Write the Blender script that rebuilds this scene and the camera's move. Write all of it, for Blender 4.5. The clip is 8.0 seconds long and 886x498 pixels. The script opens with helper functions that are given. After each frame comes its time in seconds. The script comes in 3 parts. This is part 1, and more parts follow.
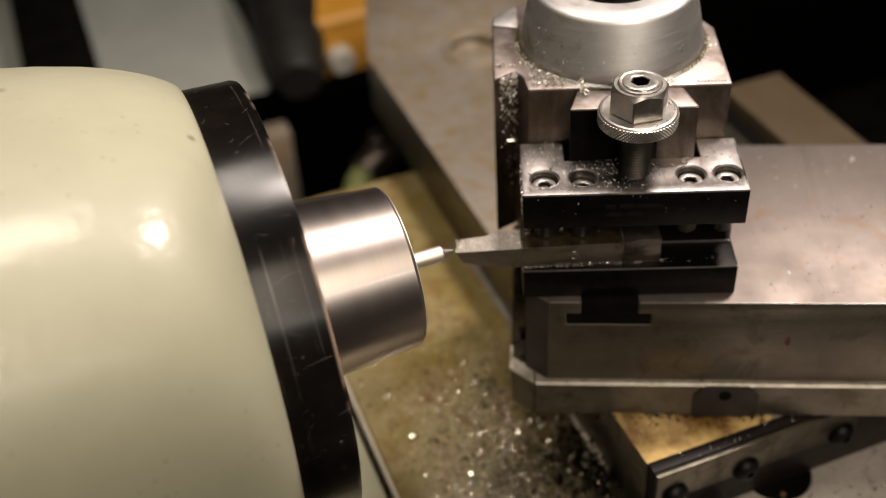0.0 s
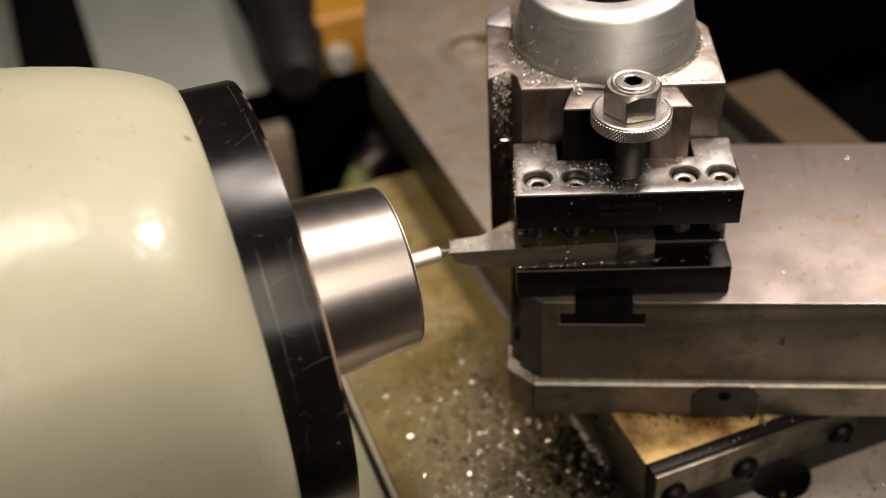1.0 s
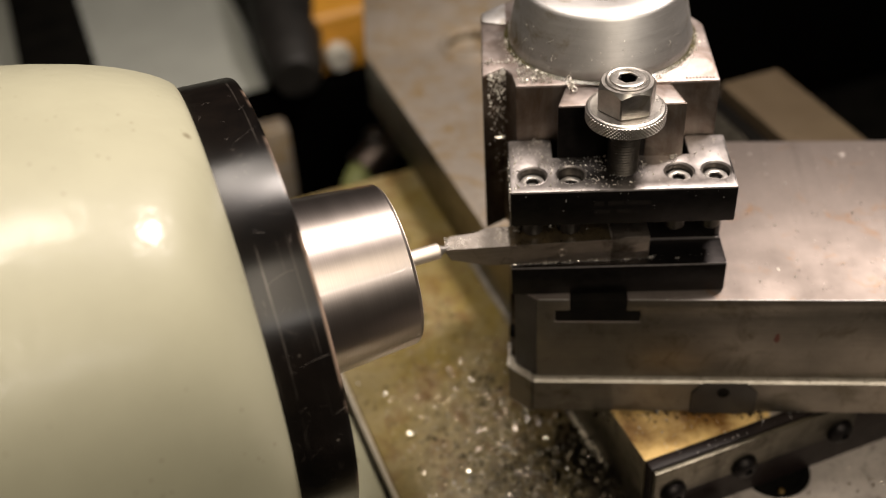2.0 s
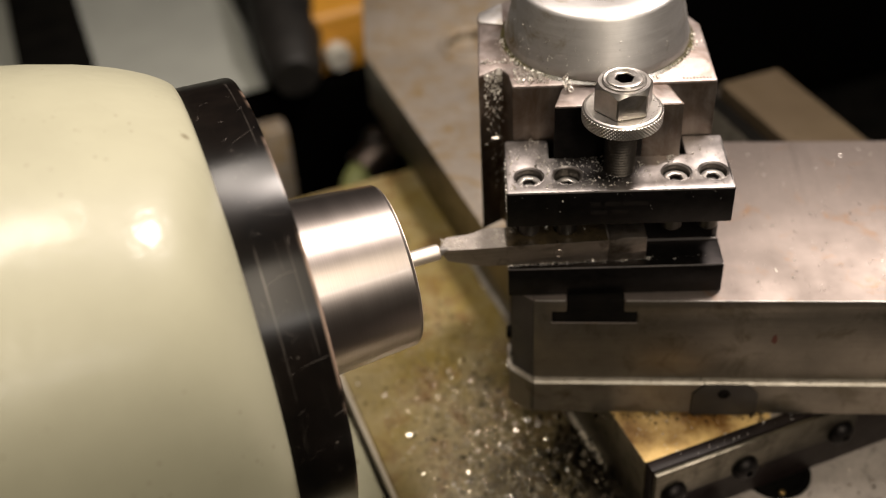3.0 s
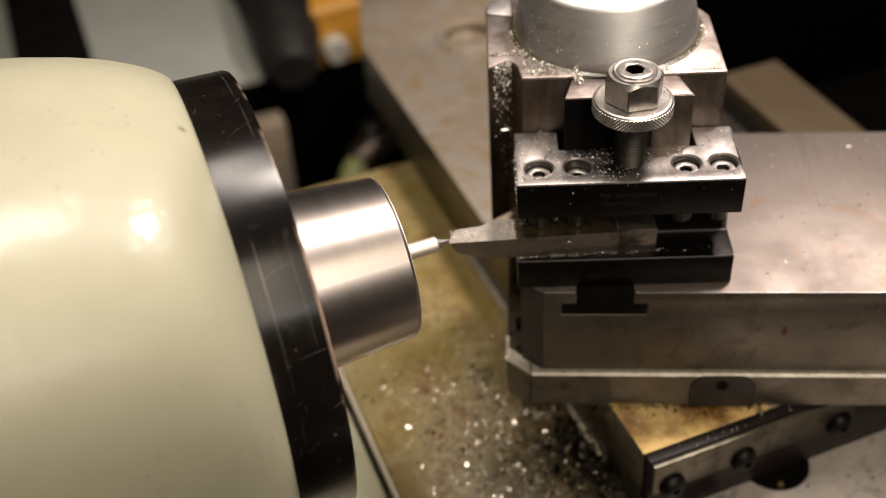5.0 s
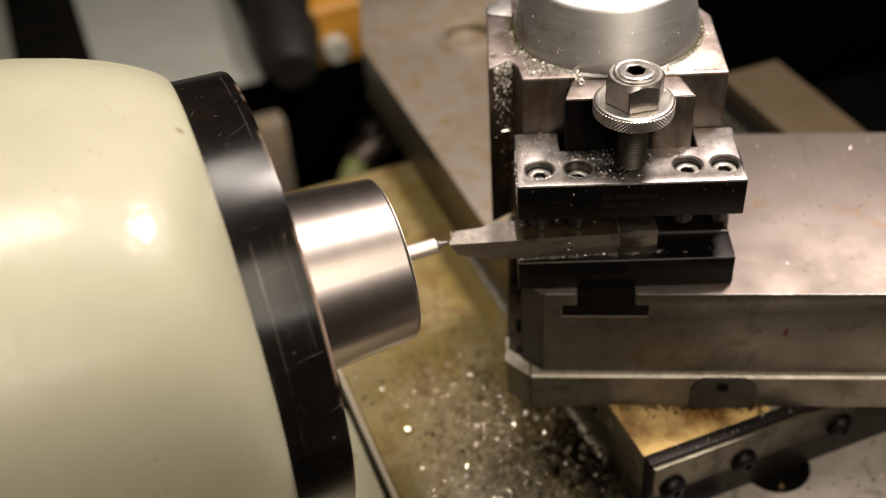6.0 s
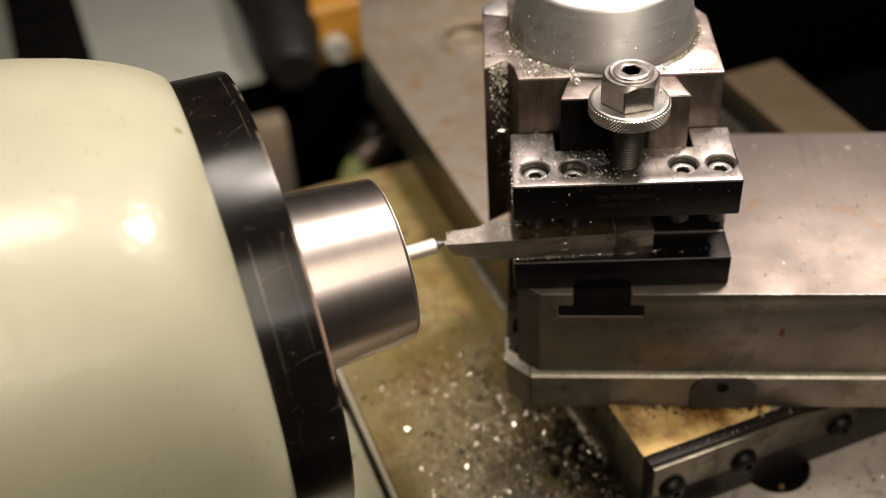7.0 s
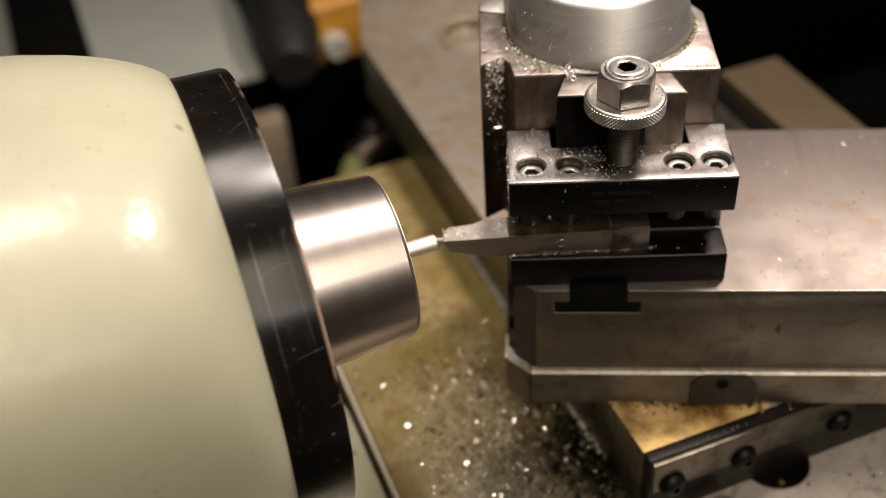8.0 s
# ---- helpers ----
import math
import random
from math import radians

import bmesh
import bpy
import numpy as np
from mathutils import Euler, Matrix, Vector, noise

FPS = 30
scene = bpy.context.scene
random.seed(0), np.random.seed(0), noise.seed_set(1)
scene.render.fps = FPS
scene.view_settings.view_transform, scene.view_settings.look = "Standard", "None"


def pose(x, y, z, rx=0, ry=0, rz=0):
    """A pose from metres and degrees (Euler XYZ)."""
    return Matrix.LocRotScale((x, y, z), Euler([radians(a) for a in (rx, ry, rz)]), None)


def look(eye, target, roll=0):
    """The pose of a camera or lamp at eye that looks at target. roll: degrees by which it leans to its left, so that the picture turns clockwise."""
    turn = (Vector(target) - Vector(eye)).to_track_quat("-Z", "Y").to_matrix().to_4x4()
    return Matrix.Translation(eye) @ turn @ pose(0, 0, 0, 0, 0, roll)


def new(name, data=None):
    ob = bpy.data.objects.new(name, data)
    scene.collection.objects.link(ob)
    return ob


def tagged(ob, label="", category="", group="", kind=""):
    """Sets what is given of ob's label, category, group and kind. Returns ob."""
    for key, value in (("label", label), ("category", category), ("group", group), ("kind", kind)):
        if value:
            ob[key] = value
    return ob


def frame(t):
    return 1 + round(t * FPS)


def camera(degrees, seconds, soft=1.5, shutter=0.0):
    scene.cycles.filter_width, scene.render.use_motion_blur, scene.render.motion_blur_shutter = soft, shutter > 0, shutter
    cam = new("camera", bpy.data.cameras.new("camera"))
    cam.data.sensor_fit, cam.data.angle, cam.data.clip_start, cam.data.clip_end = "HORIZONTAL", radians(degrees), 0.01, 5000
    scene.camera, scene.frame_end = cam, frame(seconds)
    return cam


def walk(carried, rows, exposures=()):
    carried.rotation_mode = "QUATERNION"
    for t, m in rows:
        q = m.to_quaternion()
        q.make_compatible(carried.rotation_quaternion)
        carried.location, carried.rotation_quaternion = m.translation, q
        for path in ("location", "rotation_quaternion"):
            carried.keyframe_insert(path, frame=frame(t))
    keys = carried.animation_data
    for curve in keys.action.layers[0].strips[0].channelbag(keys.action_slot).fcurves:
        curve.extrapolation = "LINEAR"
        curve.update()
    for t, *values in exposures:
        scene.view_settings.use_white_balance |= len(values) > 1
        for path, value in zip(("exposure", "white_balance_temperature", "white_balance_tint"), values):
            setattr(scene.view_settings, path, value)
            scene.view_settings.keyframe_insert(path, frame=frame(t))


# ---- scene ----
cam = camera(42.84, 8.0, soft=1.0)
cam.data.dof.use_dof = True
cam.data.dof.focus_distance = 0.328
cam.data.dof.aperture_fstop = 7.0
walk(cam, [
    (0.0, look((-0.00455, -0.27948, 0.21146), (-0.02354, 0.04319, -0.05673), -3.61)),
    (0.5, look((-0.00430, -0.27884, 0.21129), (-0.02313, 0.04369, -0.05708), -3.62)),
    (1.0, look((-0.00376, -0.27813, 0.21115), (-0.02300, 0.04409, -0.05756), -3.69)),
    (1.5, look((-0.00399, -0.27887, 0.21114), (-0.02282, 0.04296, -0.05807), -3.69)),
    (3.0, look((-0.00408, -0.27693, 0.21052), (-0.02257, 0.04466, -0.05899), -3.67)),
    (3.5, look((-0.00396, -0.27764, 0.21001), (-0.02219, 0.04341, -0.06016), -3.77)),
    (4.0, look((-0.00341, -0.27758, 0.21009), (-0.02208, 0.04291, -0.06073), -3.85)),
    (4.5, look((-0.00383, -0.27748, 0.21015), (-0.02200, 0.04273, -0.06103), -3.81)),
    (6.0, look((-0.00344, -0.27538, 0.20989), (-0.02186, 0.04431, -0.06189), -3.83)),
    (6.5, look((-0.00338, -0.27501, 0.20954), (-0.02194, 0.04476, -0.06212), -3.83)),
    (7.0, look((-0.00264, -0.27504, 0.20963), (-0.02174, 0.04461, -0.06214), -3.92)),
    (7.5, look((-0.00313, -0.27508, 0.20948), (-0.02190, 0.04431, -0.06261), -3.91)),
    (8.0, look((-0.00299, -0.27551, 0.20962), (-0.02179, 0.04357, -0.06284), -3.93)),
], exposures=[(0.0, -0.08), (1.5, -0.03), (3.5, 0.06), (4.5, 0.09), (6.5, 0.11), (8.0, 0.11)])

# ---- light ----
world = bpy.data.worlds.new("world")
scene.world = world
world.use_nodes = True
world.node_tree.nodes["Background"].inputs[0].default_value = (0.9, 0.85, 0.75, 1)
world.node_tree.nodes["Background"].inputs[1].default_value = 0.002


def lamp(name, eye, target, size, power, spread, colour):
    data = bpy.data.lights.new(name, "AREA")
    data.shape, data.size, data.energy, data.color, data.spread = "DISK", size, power, colour, radians(spread)
    ob = new(name, data)
    ob.matrix_world = look(eye, target)
    return ob


lamp("work_lamp", (0.26, 0.205, 0.57), (0.03, 0.03, -0.05), 0.13, 2.55, 120, (1.0, 0.87, 0.78))
lamp("machine_lamp", (-0.07, 0.10, 0.57), (-0.02, 0.02, -0.05), 0.18, 1.05, 115, (1.0, 0.88, 0.77))


def tube(name, eye, target, length, width, power, colour, along=(0.9245, 0.3812, 0.0)):
    """A long lamp; it hangs parallel to the lathe's spindle unless told otherwise."""
    ob = lamp(name, eye, target, length, power, 150, colour)
    ob.data.shape, ob.data.size_y = "RECTANGLE", width
    back = (Vector(eye) - Vector(target)).normalized()
    along = Vector(along)
    along = (along - back * along.dot(back)).normalized()
    m = Matrix((along, back.cross(along), back)).transposed().to_4x4()
    m.translation = eye
    ob.matrix_world = m


tube("tube_lamp", (0.62, -1.0, 0.65), (-0.03, 0.0, -0.02), 0.7, 0.022, 1.1, (1.0, 0.92, 0.84))
tube("ceiling_tube", (0.45, -1.15, 1.2), (0.0, 0.0, 0.0), 0.8, 0.2, 11.4, (1.0, 0.86, 0.68), (-0.38, 0.92, 0.0))

# ---- materials ----
MM = 0.001


class Graph:
    """A node material with short helpers."""

    def __init__(self, name):
        self.m = bpy.data.materials.new(name)
        self.m.use_nodes = True
        self.t = self.m.node_tree
        self.p = self.t.nodes["Principled BSDF"]
        self.co = self.node("ShaderNodeTexCoord").outputs["Object"]

    def node(self, kind, **values):
        n = self.t.nodes.new(kind)
        for key, value in values.items():
            n.inputs[key].default_value = value
        return n

    def link(self, a, b):
        self.t.links.new(a, b)

    def set(self, **values):
        for key, value in values.items():
            self.p.inputs[key.replace("_", " ")].default_value = value

    def space(self, sx=1, sy=1, sz=1, rz=0):
        n = self.node("ShaderNodeMapping")
        n.inputs["Scale"].default_value = (sx, sy, sz)
        n.inputs["Rotation"].default_value = (0, 0, radians(rz))
        self.link(self.co, n.inputs["Vector"])
        return n.outputs[0]

    def noise(self, scale, detail=4, rough=0.6, where=None, distort=0.0):
        n = self.node("ShaderNodeTexNoise", Scale=scale, Detail=detail, Roughness=rough, Distortion=distort)
        self.link(where or self.co, n.inputs["Vector"])
        return n.outputs["Fac"]

    def spots(self, scale, where=None):
        n = self.node("ShaderNodeTexVoronoi", Scale=scale)
        self.link(where or self.co, n.inputs["Vector"])
        return n.outputs["Distance"]

    def ramp(self, fac, a, b, lo=0.0, hi=1.0):
        n = self.node("ShaderNodeMapRange")
        for k, v in zip((1, 2, 3, 4), (a, b, lo, hi)):
            n.inputs[k].default_value = v
        self.link(fac, n.inputs[0])
        return n.outputs[0]

    def mix(self, fac, a, b):
        n = self.t.nodes.new("ShaderNodeMix")
        n.data_type = "RGBA"
        for i, v in ((0, fac), (6, a), (7, b)):
            if isinstance(v, (tuple, float, int)):
                n.inputs[i].default_value = (*v, 1) if isinstance(v, tuple) else v
            else:
                self.link(v, n.inputs[i])
        return n.outputs[2]

    def times(self, a, b, op="MULTIPLY"):
        n = self.t.nodes.new("ShaderNodeMath")
        n.operation = op
        for i, v in enumerate((a, b)):
            if isinstance(v, (float, int)):
                n.inputs[i].default_value = v
            else:
                self.link(v, n.inputs[i])
        return n.outputs[0]

    def bump(self, height, strength, distance=0.0002):
        n = self.node("ShaderNodeBump", Strength=strength, Distance=distance)
        self.link(height, n.inputs["Height"])
        if self.p.inputs["Normal"].is_linked:
            self.link(self.p.inputs["Normal"].links[0].from_socket, n.inputs["Normal"])
        self.link(n.outputs[0], self.p.inputs["Normal"])

    def across(self, amount=0.75):
        """Grooves run round the x axis: gloss spreads along it."""
        n = self.t.nodes.new("ShaderNodeTangent")
        n.direction_type, n.axis = "RADIAL", "X"
        self.link(n.outputs[0], self.p.inputs["Tangent"])
        self.set(Anisotropic=amount, Anisotropic_Rotation=0.25)

    def colour(self, c):
        self.link(c, self.p.inputs["Base Color"])

    def rough(self, r):
        self.link(r, self.p.inputs["Roughness"])


def steel(name, light, dark, r0, r1, brush=(4, 300, 300), bump=0.12, stain=None, amount=0.5, metal=1.0, turn=0):
    """Machined steel: brushed grain, blotches of wear, and stains of oil or rust."""
    g = Graph(name)
    g.set(Metallic=metal)
    grain = g.noise(6, 5, 0.7, g.space(*brush, turn))
    blotch = g.noise(38, 5, 0.62)
    base = g.mix(g.ramp(grain, 0.3, 0.7), dark, light)
    base = g.mix(g.ramp(blotch, 0.35, 0.75, 0, 0.7), base, tuple(0.6 * c for c in dark))
    if stain:
        st = g.ramp(g.noise(55, 6, 0.7, distort=1.2), 0.60 - 0.2 * amount, 0.72, 0, 0.9)
        base = g.mix(st, base, stain)
    pits = g.ramp(g.spots(420), 0.05, 0.11, 1, 0)
    pits = g.times(pits, g.ramp(g.noise(90, 3), 0.5, 0.62))
    base = g.mix(g.times(pits, 0.8), base, (0.03, 0.02, 0.015))
    g.colour(base)
    g.rough(g.times(g.ramp(grain, 0.25, 0.75, r0, r1), g.ramp(blotch, 0.3, 0.8, -0.06, 0.12), "ADD"))
    g.bump(grain, bump)
    g.bump(g.noise(700, 3), 0.05)
    return g.m


def painted(name, c0, c1, r0, r1, scale=40, speck=None, coat=0.0, bump=0.05, metal=0.0, gloss=0.5, film=0.17, lo=0.3, hi=0.72, peel=0.0):
    g = Graph(name)
    g.set(Specular_IOR_Level=gloss, Metallic=metal, Coat_Weight=coat, Coat_Roughness=film)
    n = g.noise(scale, 6, 0.6)
    base = g.mix(g.ramp(n, lo, hi), c0, c1)
    if speck:
        s = g.times(g.ramp(g.spots(75), 0.05, 0.13, 1, 0), g.ramp(g.noise(31, 2), 0.5, 0.57))
        s2 = g.times(g.ramp(g.spots(240), 0.06, 0.16, 1, 0), g.ramp(g.noise(47, 2), 0.48, 0.58))
        smear = g.times(g.ramp(g.noise(11, 5, 0.65, distort=0.7), 0.5, 0.7), 0.16)
        base = g.mix(smear, base, tuple(0.75 * c + 0.1 * d for c, d in zip(c0, speck)))
        base = g.mix(g.times(s, 0.75), base, speck)
        base = g.mix(g.times(s2, 0.4), base, speck)
    g.colour(base)
    g.rough(g.ramp(g.noise(scale * 2.3, 5, 0.7), 0.25, 0.8, r0, r1))
    g.bump(g.noise(260, 3), bump)
    g.bump(g.noise(22, 2), bump)
    if peel:
        # the clear film over the paint is uneven, like orange peel
        skin = g.node("ShaderNodeBump", Strength=peel, Distance=0.0005)
        g.link(g.noise(210, 3, 0.55, distort=0.4), skin.inputs["Height"])
        g.link(skin.outputs[0], g.p.inputs["Coat Normal"])
    return g.m


def ringed(name, light, dark, r0, r1, fine=2600):
    """Turned steel: fine rings that depend on the place along the spindle alone."""
    g = Graph(name)
    g.set(Metallic=1.0)
    along = g.space(1, 0, 0)
    fine_n = g.noise(fine, 2, 0.5, along)
    band = g.noise(150, 4, 0.6, along)
    g.colour(g.mix(g.ramp(g.times(fine_n, g.times(band, 0.8), "ADD"), 0.6, 1.25), dark, light))
    g.rough(g.ramp(band, 0.3, 0.7, r0, r1))
    g.across(0.5)
    g.set(Coat_Weight=0.45, Coat_Roughness=0.03)
    g.bump(fine_n, 0.015, 0.00002)
    return g.m


def scratched_black(name):
    g = Graph(name)
    def hair(scale, width, mask, lo, hi):
        n = g.times(g.times(g.noise(scale, 1, 0.4), 0.5, "SUBTRACT"), 0.0, "ABSOLUTE")
        return g.times(g.ramp(n, 0.0, width, 1, 0), g.ramp(g.noise(mask, 3), lo, hi))
    nick = g.times(g.ramp(g.spots(150), 0.04, 0.09, 1, 0), g.ramp(g.noise(50, 3), 0.56, 0.64))
    hoop = g.times(g.ramp(g.noise(700, 2, 0.5, g.space(1, 0.012, 0.012)), 0.63, 0.70), g.ramp(g.noise(34, 4), 0.44, 0.64))
    worn = g.times(hair(30, 0.0022, 46, 0.60, 0.68), g.times(nick, 0.6), "MAXIMUM")
    worn = g.times(g.times(worn, 0.7), g.times(hoop, 0.4), "MAXIMUM")
    g.set(Specular_IOR_Level=0.5)
    base = g.mix(g.ramp(g.noise(70, 5), 0.35, 0.75), (0.003, 0.0026, 0.0025), (0.008, 0.006, 0.005))
    edge = g.node("ShaderNodeSeparateXYZ")
    g.link(g.co, edge.inputs[0])
    rubbed = g.times(g.ramp(edge.outputs[0], -0.0522, -0.0512), g.ramp(g.noise(30, 4, 0.6), 0.5, 0.62))
    base = g.mix(g.times(rubbed, 0.8), base, (0.42, 0.30, 0.23))
    g.colour(g.mix(g.times(worn, 0.7), base, (0.40, 0.35, 0.31)))
    g.rough(g.ramp(g.noise(120, 5, 0.7), 0.25, 0.8, 0.30, 0.37))
    g.across(0.95)
    g.bump(worn, 0.2)
    g.bump(g.noise(300, 4), 0.04)
    return g.m


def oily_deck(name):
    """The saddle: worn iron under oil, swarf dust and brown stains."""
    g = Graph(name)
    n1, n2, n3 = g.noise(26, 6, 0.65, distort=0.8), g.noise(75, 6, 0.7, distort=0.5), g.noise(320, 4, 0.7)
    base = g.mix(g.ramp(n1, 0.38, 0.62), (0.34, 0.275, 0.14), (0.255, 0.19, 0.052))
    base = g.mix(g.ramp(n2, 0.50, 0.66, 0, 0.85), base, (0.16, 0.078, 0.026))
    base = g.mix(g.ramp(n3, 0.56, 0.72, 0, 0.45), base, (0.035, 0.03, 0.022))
    # a spill of black oil and fine dust, spread round the heap of chips
    far = g.node("ShaderNodeVectorMath")
    far.operation = "DISTANCE"
    g.link(g.space(1, 0.7, 0), far.inputs[0])
    far.inputs[1].default_value = (0.030, -0.036, 0)
    spread = g.times(far.outputs["Value"], g.times(n2, 0.045), "ADD")
    base = g.mix(g.times(g.ramp(spread, 0.050, 0.092, 1, 0), g.ramp(n3, 0.3, 0.6, 0.5, 0.92)), base, (0.040, 0.034, 0.024))
    g.colour(base)
    g.set(Metallic=0.25, Coat_Weight=0.5, Coat_Roughness=0.18)
    g.rough(g.ramp(n2, 0.3, 0.7, 0.28, 0.6))
    g.bump(n3, 0.3, 0.0004)
    g.bump(n2, 0.2, 0.0006)
    return g.m


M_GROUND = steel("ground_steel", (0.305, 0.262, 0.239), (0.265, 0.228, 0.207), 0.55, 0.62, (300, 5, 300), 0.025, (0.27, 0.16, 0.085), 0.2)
# Darker copy of the ground steel, for faces that get less light
M_SIDE_SHADED = steel("shaded_side_steel", (0.24, 0.215, 0.18), (0.178, 0.158, 0.13), 0.42, 0.54, (5, 300, 200), 0.06, (0.085, 0.072, 0.045), 0.42)
M_POSTSIDE = steel("dim_brown_steel", (0.30, 0.26, 0.23), (0.19, 0.155, 0.13), 0.36, 0.50, (60, 60, 8), 0.08, (0.095, 0.055, 0.028), 0.95)
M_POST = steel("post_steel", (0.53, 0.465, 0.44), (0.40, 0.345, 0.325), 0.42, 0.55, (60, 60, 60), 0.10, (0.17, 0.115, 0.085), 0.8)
M_CONE = steel("brushed_steel", (0.68, 0.665, 0.655), (0.56, 0.545, 0.535), 0.44, 0.56, (12, 12, 520), 0.03, (0.28, 0.22, 0.12), 0.3)
M_BOLT = steel("bright_steel", (0.62, 0.59, 0.555), (0.42, 0.395, 0.37), 0.32, 0.46, (40, 40, 40), 0.10, (0.22, 0.17, 0.07), 0.25)
M_THREAD = steel("dark_thread_steel", (0.17, 0.155, 0.14), (0.10, 0.09, 0.08), 0.34, 0.50, (40, 40, 40), 0.1)
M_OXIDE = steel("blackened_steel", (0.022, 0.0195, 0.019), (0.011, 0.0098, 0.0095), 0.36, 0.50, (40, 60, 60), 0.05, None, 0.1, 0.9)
M_TOOL = steel("tool_steel", (0.46, 0.40, 0.35), (0.30, 0.26, 0.225), 0.36, 0.50, (12, 200, 200), 0.12, (0.08, 0.06, 0.045), 0.3)
M_RAKE = steel("oiled_lit_rake_steel", (0.55, 0.50, 0.46), (0.40, 0.36, 0.33), 0.42, 0.56, (60, 60, 60), 0.15, (0.20, 0.17, 0.14), 0.3)
# Worn steel, pale enough to paint a highlight too
M_WORN_LIT = steel("worn_lit_steel", (0.42, 0.388, 0.378), (0.29, 0.268, 0.26), 0.44, 0.56, (60, 40, 60), 0.05, (0.06, 0.05, 0.045), 0.2)
def worn_shaded_black(name):
    """Worn black oxide, lit tone on top, washer's shadow painted round the stud."""
    g = Graph(name)
    g.set(Metallic=0.9)
    fine, blotch = g.noise(240, 5, 0.7), g.noise(60, 5, 0.6, distort=0.6)
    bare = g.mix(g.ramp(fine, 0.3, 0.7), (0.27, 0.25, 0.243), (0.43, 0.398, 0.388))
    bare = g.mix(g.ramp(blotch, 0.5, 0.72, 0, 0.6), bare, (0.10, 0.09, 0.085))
    # Dark oval painted for the shadow of the washer and nut
    far = g.node("ShaderNodeVectorMath")
    far.operation = "DISTANCE"
    g.link(g.space(1, 1.7, 0), far.inputs[0])
    far.inputs[1].default_value = (0.029, 0.0205, 0)
    left = g.ramp(g.times(far.outputs["Value"], g.times(blotch, 0.012), "ADD"), 0.0165, 0.0235, 1, 0)
    g.colour(g.mix(g.times(left, 0.92), bare, (0.020, 0.018, 0.018)))
    g.rough(g.ramp(fine, 0.25, 0.75, 0.40, 0.54))
    g.bump(fine, 0.12)
    return g.m


M_WORN_SHADED = worn_shaded_black("worn_shaded_oxide")
M_WING = steel("dull_wing_iron", (0.58, 0.52, 0.475), (0.43, 0.385, 0.35), 0.40, 0.6, (120, 120, 120), 0.15, (0.06, 0.05, 0.035), 0.4, 0.25)
M_SLIDE_SHADED = steel("shaded_slide_steel", (0.30, 0.27, 0.21), (0.20, 0.18, 0.135), 0.34, 0.5, (8, 200, 200), 0.1, (0.03, 0.025, 0.015), 0.5)
M_SPINDLE = ringed("turned_steel", (0.54, 0.483, 0.455), (0.465, 0.41, 0.386), 0.37, 0.41)
M_PIN = steel("fine_turned_pin_steel", (0.95, 0.87, 0.78), (0.88, 0.79, 0.70), 0.48, 0.58, (900, 1, 1), 0.06)
M_CREAM = painted("cream_enamel", (0.33, 0.32, 0.23), (0.40, 0.39, 0.284), 0.46, 0.58, 18, (0.13, 0.10, 0.055), 0.42, 0.12, film=0.2, peel=0.6)
M_BLACK = scratched_black("scratched_black_enamel")
M_SCRATCH = steel("bare_scratch_steel", (0.30, 0.26, 0.23), (0.12, 0.10, 0.09), 0.4, 0.6, (40, 40, 40), 0.02, None, 0.5, 0.4)
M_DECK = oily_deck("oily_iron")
M_CROSS = steel("stained_iron", (0.56, 0.49, 0.42), (0.40, 0.35, 0.29), 0.30, 0.48, (120, 120, 120), 0.12, (0.36, 0.23, 0.07), 0.75, 0.6)
M_IRON = painted("dark_cast_iron", (0.002, 0.002, 0.0018), (0.006, 0.0054, 0.0045), 0.5, 0.75, 60, None, 0.0, 0.3, gloss=0.05)
# Black for the T-slot's shade and for small screws
M_SLOT_SCREW = painted("slot_shade_screw_black", (0.002, 0.002, 0.0018), (0.006, 0.005, 0.004), 0.5, 0.8, 90, None, 0.0, 0.4, gloss=0.05)
M_CHIP = steel("steel_swarf", (0.92, 0.89, 0.84), (0.80, 0.76, 0.70), 0.2, 0.45, (40, 40, 40), 0.02, None, 0.5, 0.5)
M_GLINT = steel("polished_swarf", (0.95, 0.91, 0.84), (0.80, 0.75, 0.66), 0.15, 0.27, (40, 40, 40), 0.02)
M_CHIPDARK = steel("oily_swarf", (0.07, 0.06, 0.045), (0.035, 0.03, 0.022), 0.25, 0.45, (40, 40, 40), 0.2)
M_TRAY = painted("grey_enamel", (0.36, 0.375, 0.345), (0.285, 0.297, 0.275), 0.35, 0.55, 15, (0.08, 0.07, 0.05))
M_ORANGE = painted("orange_enamel", (0.55, 0.27, 0.03), (0.42, 0.20, 0.03), 0.35, 0.55, 30)
M_WHITE = painted("white_plastic", (0.55, 0.53, 0.46), (0.46, 0.44, 0.38), 0.35, 0.5, 30)
M_GREY = painted("dark_grey_enamel", (0.004, 0.004, 0.004), (0.022, 0.02, 0.018), 0.45, 0.65, 26, gloss=0.3)
M_GREEN = painted("green_rubber", (0.30, 0.33, 0.12), (0.22, 0.25, 0.10), 0.4, 0.6, 30)
M_BROWN = painted("brown_worn_iron", (0.115, 0.086, 0.052), (0.085, 0.062, 0.037), 0.4, 0.6, 22, (0.05, 0.04, 0.03), 0.0, 0.15, 0.3)
M_WALL = painted("plain_wall_paint", (0.26, 0.245, 0.215), (0.22, 0.205, 0.18), 0.8, 0.95, 3)
# Near-black: the unlit dark behind the machine is put into this colour
M_UNLIT = painted("unlit_black", (0.0010, 0.0010, 0.0010), (0.0020, 0.0018, 0.0016), 0.8, 0.95, 3, gloss=0.0)
